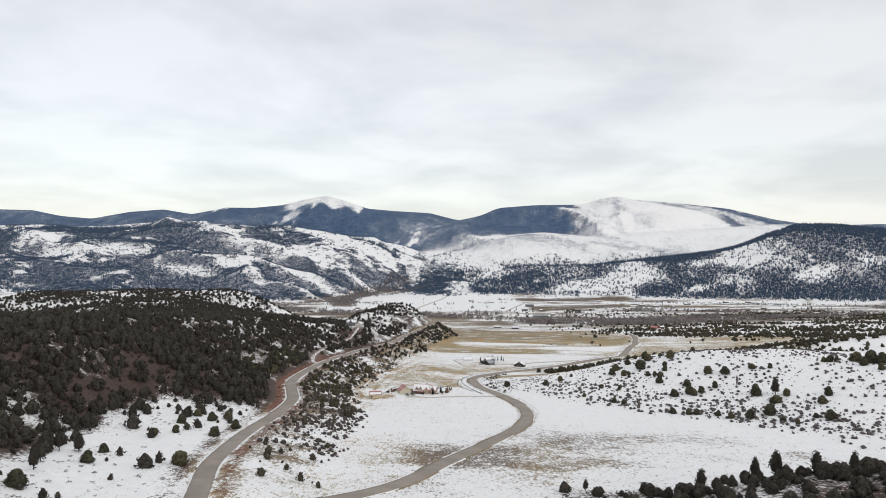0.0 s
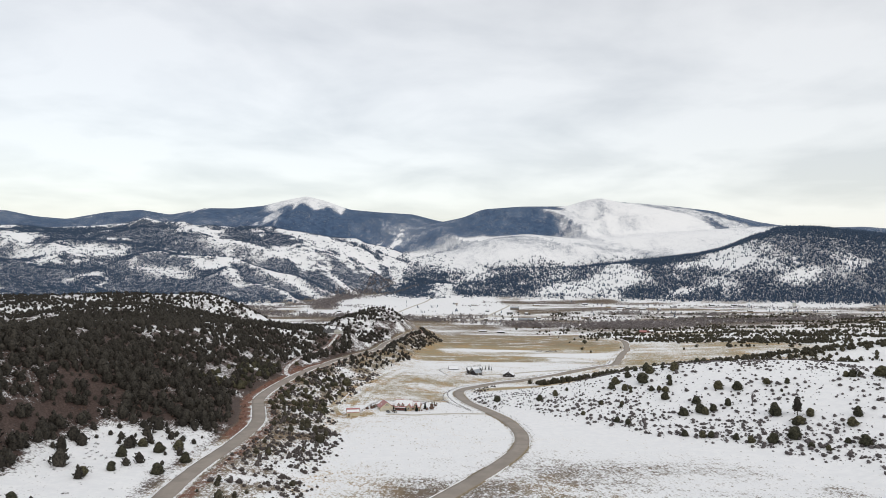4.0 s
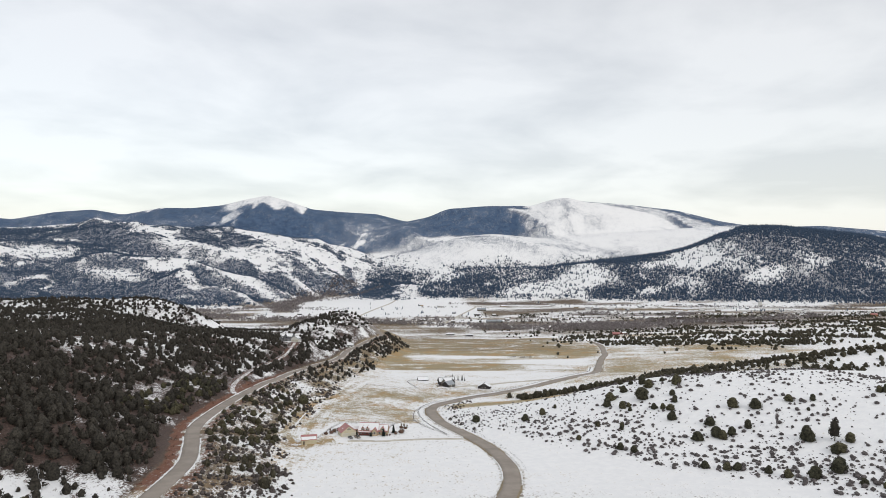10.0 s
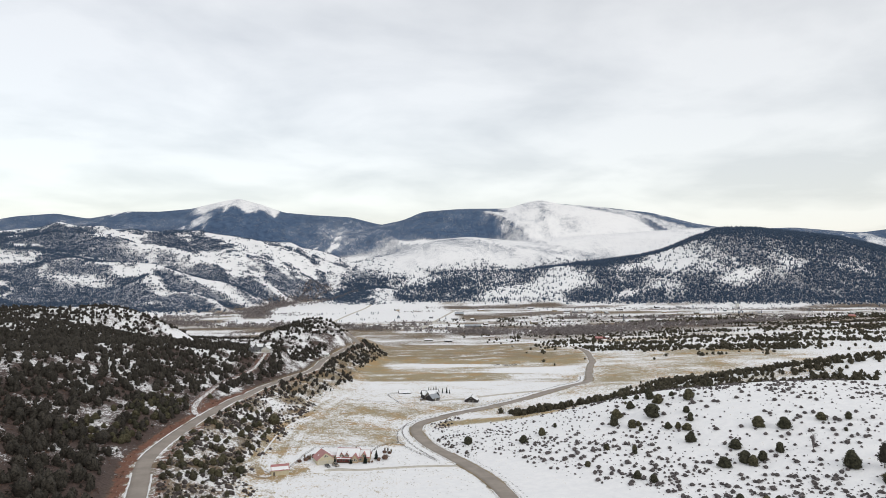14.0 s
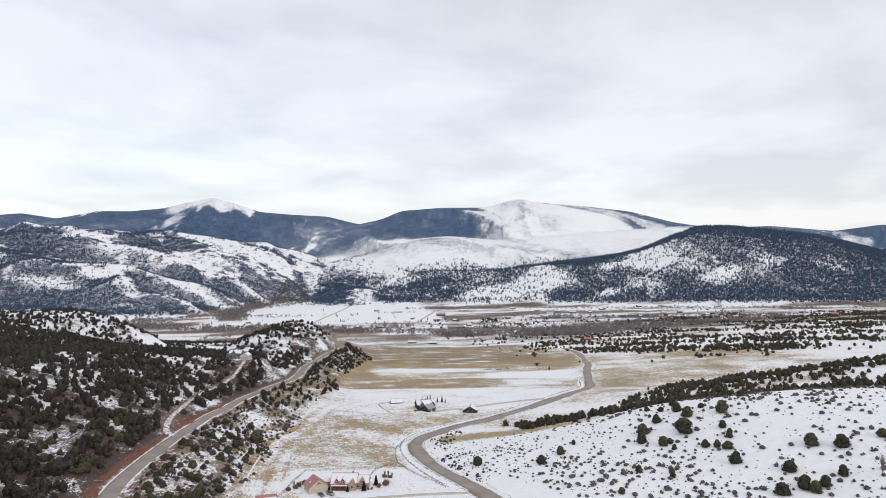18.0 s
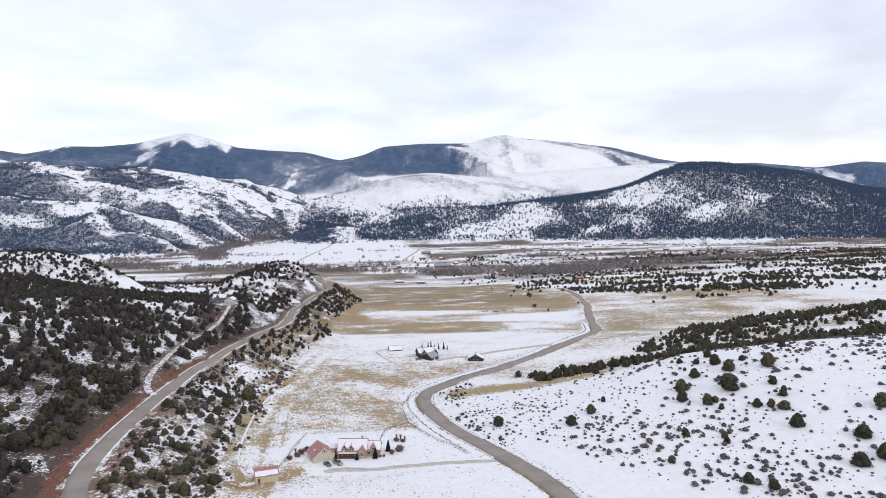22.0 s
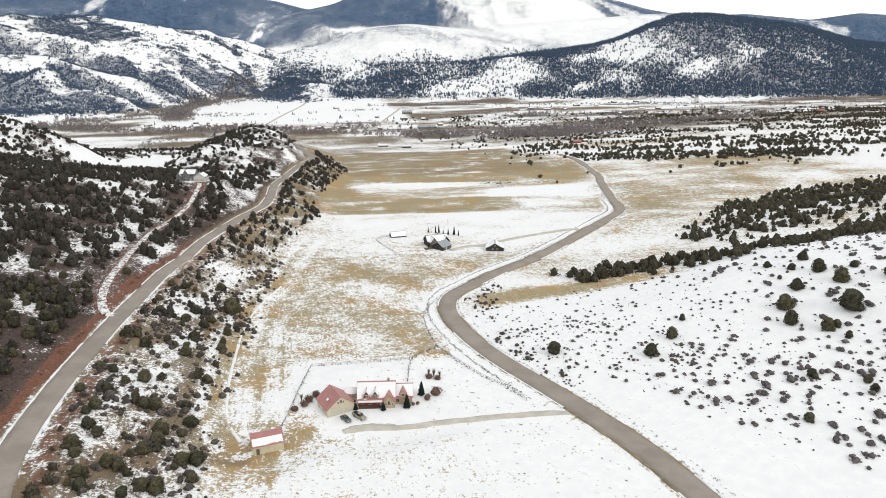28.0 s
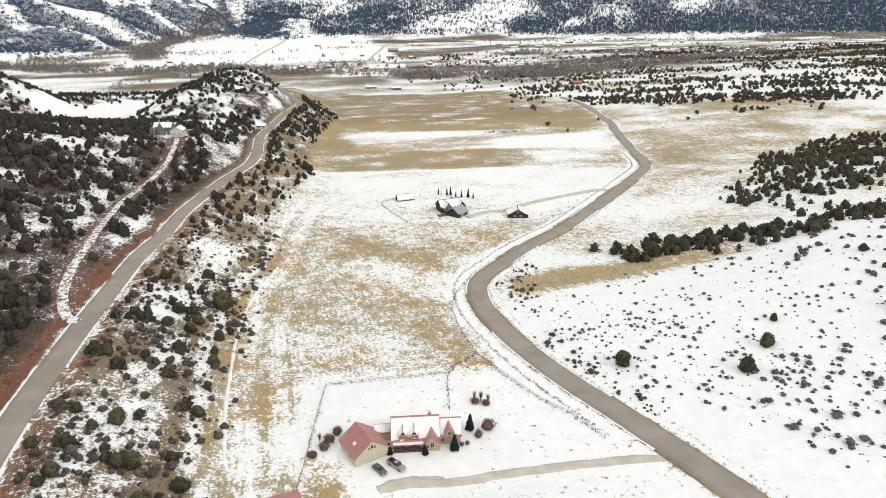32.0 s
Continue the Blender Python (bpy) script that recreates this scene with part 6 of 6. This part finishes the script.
# ---------------------------------------------------------------- fences
def fence(points, label, rails=(0.55, 1.05), gap=4.0):
    line = spline(points, gap) if len(points) > 2 else np.array([np.array(points[0]) + (np.array(points[1]) - np.array(points[0])) * t for t in np.linspace(0, 1, max(2, int(math.dist(*points) / gap)))])
    z = ground_height(line[:, 0], line[:, 1])
    ob = thing("fence", pose(line[0, 0], line[0, 1], z[0]), label, "fence", "field fences")
    bm = boxed(-0.07, 0.07, -0.07, 0.07, -0.4, 1.15)
    first = part("post", bm, WOOD_GREY, ob)
    for k in range(1, len(line)):
        o = first.copy()
        scene.collection.objects.link(o)
        o.parent = ob
        o.location = (line[k, 0] - line[0, 0], line[k, 1] - line[0, 1], z[k] - z[0])
    for h in rails:
        for k in range(len(line) - 1):
            bm = bmesh.new()
            a = Vector((*(line[k] - line[0]), z[k] - z[0] + h))
            b = Vector((*(line[k + 1] - line[0]), z[k + 1] - z[0] + h))
            side = (b - a).cross(Vector((0, 0, 1))).normalized() * 0.025
            vs = [bm.verts.new(q) for q in (a - side, a + side, b + side, b - side)] + [bm.verts.new(q + Vector((0, 0, 0.08))) for q in (a - side, a + side, b + side, b - side)]
            for f in ((0, 1, 2, 3), (7, 6, 5, 4), (0, 4, 5, 1), (1, 5, 6, 2), (2, 6, 7, 3), (3, 7, 4, 0)):
                bm.faces.new([vs[i] for i in f])
            part("rail", bm, WOOD_GREY, ob)
    return line


LINES = [fence([(-47, 570), (-42, 591), (-35, 622)], "weathered rail fence beside the garage"),
         fence([(-35, 622), (-12, 620), (6, 619)], "weathered rail fence behind the farmhouse"),
         fence([(0, 596), (6, 619), (19, 630)], "weathered rail fence round the farmhouse yard"),
         fence([(19, 630), (19.5, 656), (23, 678), (32, 695), (46, 712), (67, 729), (92, 752), (118, 776), (137, 794)], "wire fence along the bend of the road", (1.0,), 5.0),
         fence([(19, 630), (24, 610), (29, 593), (34, 583), (38, 568)], "rail fence between the yard and the road"),
         fence([(-22, 831), (9, 806), (41, 794), (74, 790), (104, 784), (128, 792)], "wire fence in front of the dark house", (1.0,), 6.0),
         fence([(2, 970), (52, 961), (120, 949), (187, 931), (230, 926)], "wire fence across the far field", (1.0,), 8.0),
         fence([(29, 801), (22, 850), (48, 856)], "rail fence round the paddock", (0.55, 1.05), 5.0)]
weeds = np.vstack([spline(l, 0.8) for l in LINES])
weeds = weeds + np.random.RandomState(5).normal(0, 0.3, weeds.shape)
wood("fence_weeds", SHRUB_FAR, weeds, 0.25, 0.60, 1.5, SAGE, "dead weeds along the fences", 51, "weeds")
trail = spline([(47, 617), (67, 595), (82, 574), (90, 554), (96, 539), (103, 515)], 0.9)
trail = np.vstack([trail, spline([(-104, 318), (-107, 300), (-113, 261), (-118, 225), (-122, 195)], 0.8)])
wood("trail_weeds", SHRUB_FAR, trail + np.random.RandomState(8).normal(0, 0.3, trail.shape), 0.15, 0.35, 2.2, SAGE, "thin lines of weeds across the snow", 52, "weeds")


# dead weeds in the ditches and dry grass along the edges of the lower road
way_ = np.gradient(LOWER, axis=0)
side_ = np.stack([-way_[:, 1], way_[:, 0]], 1) / np.linalg.norm(way_, axis=1)[:, None]


def beside(off, low, high, step, spread, seed):
    """Places along the lower road at a distance to its side, strewn a little."""
    pick = (LOWER[:, 1] > low) & (LOWER[:, 1] < high)
    line = spline((LOWER + side_ * off)[pick][::2], step)
    return line + np.random.RandomState(seed).normal(0, spread, line.shape)


wood("ditch_weeds", SHRUB_FAR, np.vstack([beside(10.2, 570, 960, 0.5, 0.35, 61), beside(-8.6, 470, 720, 1.3, 0.5, 62)]), 0.25, 0.6, 1.7, SAGE, "dead weeds in the ditch beside the road", 63, "weeds")
wood("verge_grass", SHRUB_FAR, np.vstack([beside(5.4, 330, 1000, 0.45, 0.4, 64), beside(-5.6, 330, 1000, 0.35, 0.5, 65)]), 0.15, 0.42, 2.2, STRAW, "dry straw grass along the road edge", 66, "grass")


# ---------------------------------------------------------------- far farms and houses of the valley
def farm(name, x, y, w, d, h, turn, wall, roof, label, category="house", snow=0.3):
    z = float(ground_height(x, y)[0])
    ob = thing(name, pose(x, y, z, 0, 0, turn), label, category, "far farms of the valley")
    gabled(ob, -w / 2, w / 2, -d / 2, d / 2, -0.8, h, h + d * 0.3, "x", wall, roof, 0.5, (snow, snow), int(abs(x)), 0.25)
    for k in range(max(2, int(w / 4))):
        window(ob, -w / 2 + w * (k + 0.5) / max(2, int(w / 4)), -d / 2, h * 0.55, 1.3, 1.3, "s")
    return ob


farm("red_farmhouse", -76, 1432, 13, 9, 4.2, 8, WALL_RED, ROOF_RED, "red house on the ridge above the river", "house", 0)
farm("red_cabin", -73, 1222, 9, 7, 3, 15, WALL_RED, ROOF_DARK, "dark red cabin on the wooded knoll")
farm("white_outbuilding", -52, 1112, 9, 7, 3, -10, WALL_WHITE, ROOF_DARK, "white outbuilding among junipers", "shed")
farm("long_barn", 321, 2129, 46, 14, 4, -4, WALL_GREY, ROOF_GREY, "long grey barn in the river flats", "barn", 0)
farm("hay_barn", 343, 2547, 30, 16, 6, -3, WOOD_GREY, ROOF_GREY, "weathered hay barn by the field lane", "barn", 0)
farm("field_shed", 197, 1729, 18, 9, 3.2, -6, WALL_DARK, ROOF_DARK, "dark open shed under snow by the river", "shed")
farm("field_shed", 156, 1773, 20, 8, 3, -8, WOOD_GREY, ROOF_DARK, "low weathered shed under snow", "shed")
farm("dark_farmhouse", 44, 2186, 16, 10, 4.5, 5, WALL_DARK, ROOF_DARK, "dark farmhouse among cottonwoods")
farm("orange_lodge", 1498, 2101, 18, 12, 6, -20, WALL_ORANGE, ROOF_RED, "orange timber lodge above the terraces", "house", 0)
farm("snowy_cabin", 1172, 1743, 17, 10, 3.5, -25, WALL_DARK, ROOF_DARK, "dark cabin under a snowy roof on the terrace")
farm("red_ranch_house", 506, 1590, 15, 9, 3.6, -18, WALL_RED, ROOF_RED, "red-roofed ranch house at the field edge", "house", 0)
farm("red_ranch_barn", 528, 1604, 11, 8, 3.2, 20, WALL_RED, ROOF_DARK, "red barn beside the ranch house", "barn")
r = random.Random(77)
WALLS = [(WALL_WHITE, "white"), (WALL_GREY, "grey"), (WALL_TAN, "tan"), (WALL_DARK, "dark"), (WOOD_GREY, "weathered")]
for k in range(34):
    wall, word = WALLS[k % 5]
    x, y = r.uniform(100, 1500), r.uniform(2120, 2820)
    w = r.uniform(10, 24)
    farm("valley_house" if w < 17 else "valley_barn", x, y, w, r.uniform(8, 12), r.uniform(3, 5), r.uniform(-25, 25), wall, ROOF_DARK,
         word + (" house" if w < 17 else " barn") + " with a snowy roof in the river flats", "house" if w < 17 else "barn")
for x, y, w, word in ((-283, 2403, 14, "dark"), (-330, 2330, 10, "dark"), (-190, 2300, 12, "dark"), (-420, 2260, 13, "dark")):
    farm("river_house", x, y, w, 9, 3.5, 10, WALL_DARK, ROOF_DARK, "dark snowy-roofed house on the far river bank")
silo = thing("pale_tower", pose(1490, 2727, float(ground_height(1490, 2727)[0])), "pale square tower standing in the flats", "tower")
part("shaft", boxed(-5, 5, -5, 5, -1, 20), WALL_WHITE, silo)
part("cap", boxed(-5.5, 5.5, -5.5, 5.5, 20, 21.5), ROOF_GREY, silo)


def lane(name, points, half, label):
    line = spline(points, 8)
    z = ground_height(line[:, 0], line[:, 1])
    return ribbon(name, line, z + 0.5, half, GRAVEL, label, "road", 1.0)


lane("field_lane", [(165, 2094), (230, 2321), (335, 2683), (350, 2760)], 4, "straight dirt lane between snowy fields")
lane("farm_lane", [(66, 801), (80, 807.5), (93, 808.3), (106, 815.7), (131, 823.8), (158, 830), (176, 829)], 1.9, "pale dirt lane from the road to the dark house")
lane("canyon_road", [(-90, 2330), (-50, 2566), (8, 2860), (40, 2990), (60, 3080)], 4, "dirt road climbing into the canyon")
lane("valley_road", [(-600, 2235), (-200, 2262), (44, 2240), (400, 2262), (900, 2230), (1500, 2300)], 5, "grey road along the river flats")

# dark conifers and cottonwood groves about the farms
p = sow(2400, -500, 2100, 2050, 2950, lambda x, y: smooth(0.25, 0.5, rough(x, y, 130, 73)) * 0.8 + 0.02, 41)
wood("farm_conifers", CONIFER, p, 4, 12, 1.1, HAZY_WOOD, "dark conifers planted round the farms", 42)
p = sow(2600, 380, 760, 1650, 2080, lambda x, y: np.exp(-((x - 560) / 110) ** 2 - ((y - 1870) / 110) ** 2), 43)
wood("cottonwood_grove", TWIGS, p, 8, 15, 1.0, BARE, "grove of bare pale cottonwoods", 44)
p = sow(7000, -700, 100, 2330, 3560, lambda x, y: np.exp(-((x - np.interp(y, [2330, 2600, 2900, 3250, 3560], [-560, -520, -400, -160, 30])) / 34) ** 2), 45)
wood("creek_willows", TWIGS, p, 6, 12, 1.1, BARE, "bare willows along the creek from the canyon", 46)
p = sow(700, 1100, 1700, 2150, 2400, lambda x, y: np.exp(-((x - 1380) / 130) ** 2 - ((y - 2260) / 60) ** 2), 47)
wood("willow_thicket", TWIGS, p, 5, 9, 1.2, BARE, "red-brown willow thicket in the flats", 48)
p = sow(260, 160, 230, 1085, 1135, lambda x, y: np.exp(-((x - 195) / 18) ** 2 - ((y - 1113) / 8) ** 2), 49)
wood("field_brush", SHRUB_FAR, p, 1.0, 2.2, 1.6, SAGE, "clump of grey brush in the open field", 50, "shrubs")
p = sow(9000, 250, 2400, 2450, 2980, lambda x, y: np.exp(-((y - 2925 + 0.17 * x) / 34) ** 2) * np.clip(0.5 + rough(x, y, 140, 61), 0, 1), 53)
wood("foot_aspens", TWIGS, p, 5, 10, 1.0, BARE, "pale bare aspens along the foot of the mountain", 54)
p = sow(15000, -350, 1700, 1830, 2720, lambda x, y: smooth(0.18, 0.42, rough(x * 0.35, y, 95, 64)) * 0.55, 55)
wood("field_cottonwoods", TWIGS, p, 4, 9, 1.0, BARE, "rows of bare cottonwoods between the valley fields", 56)
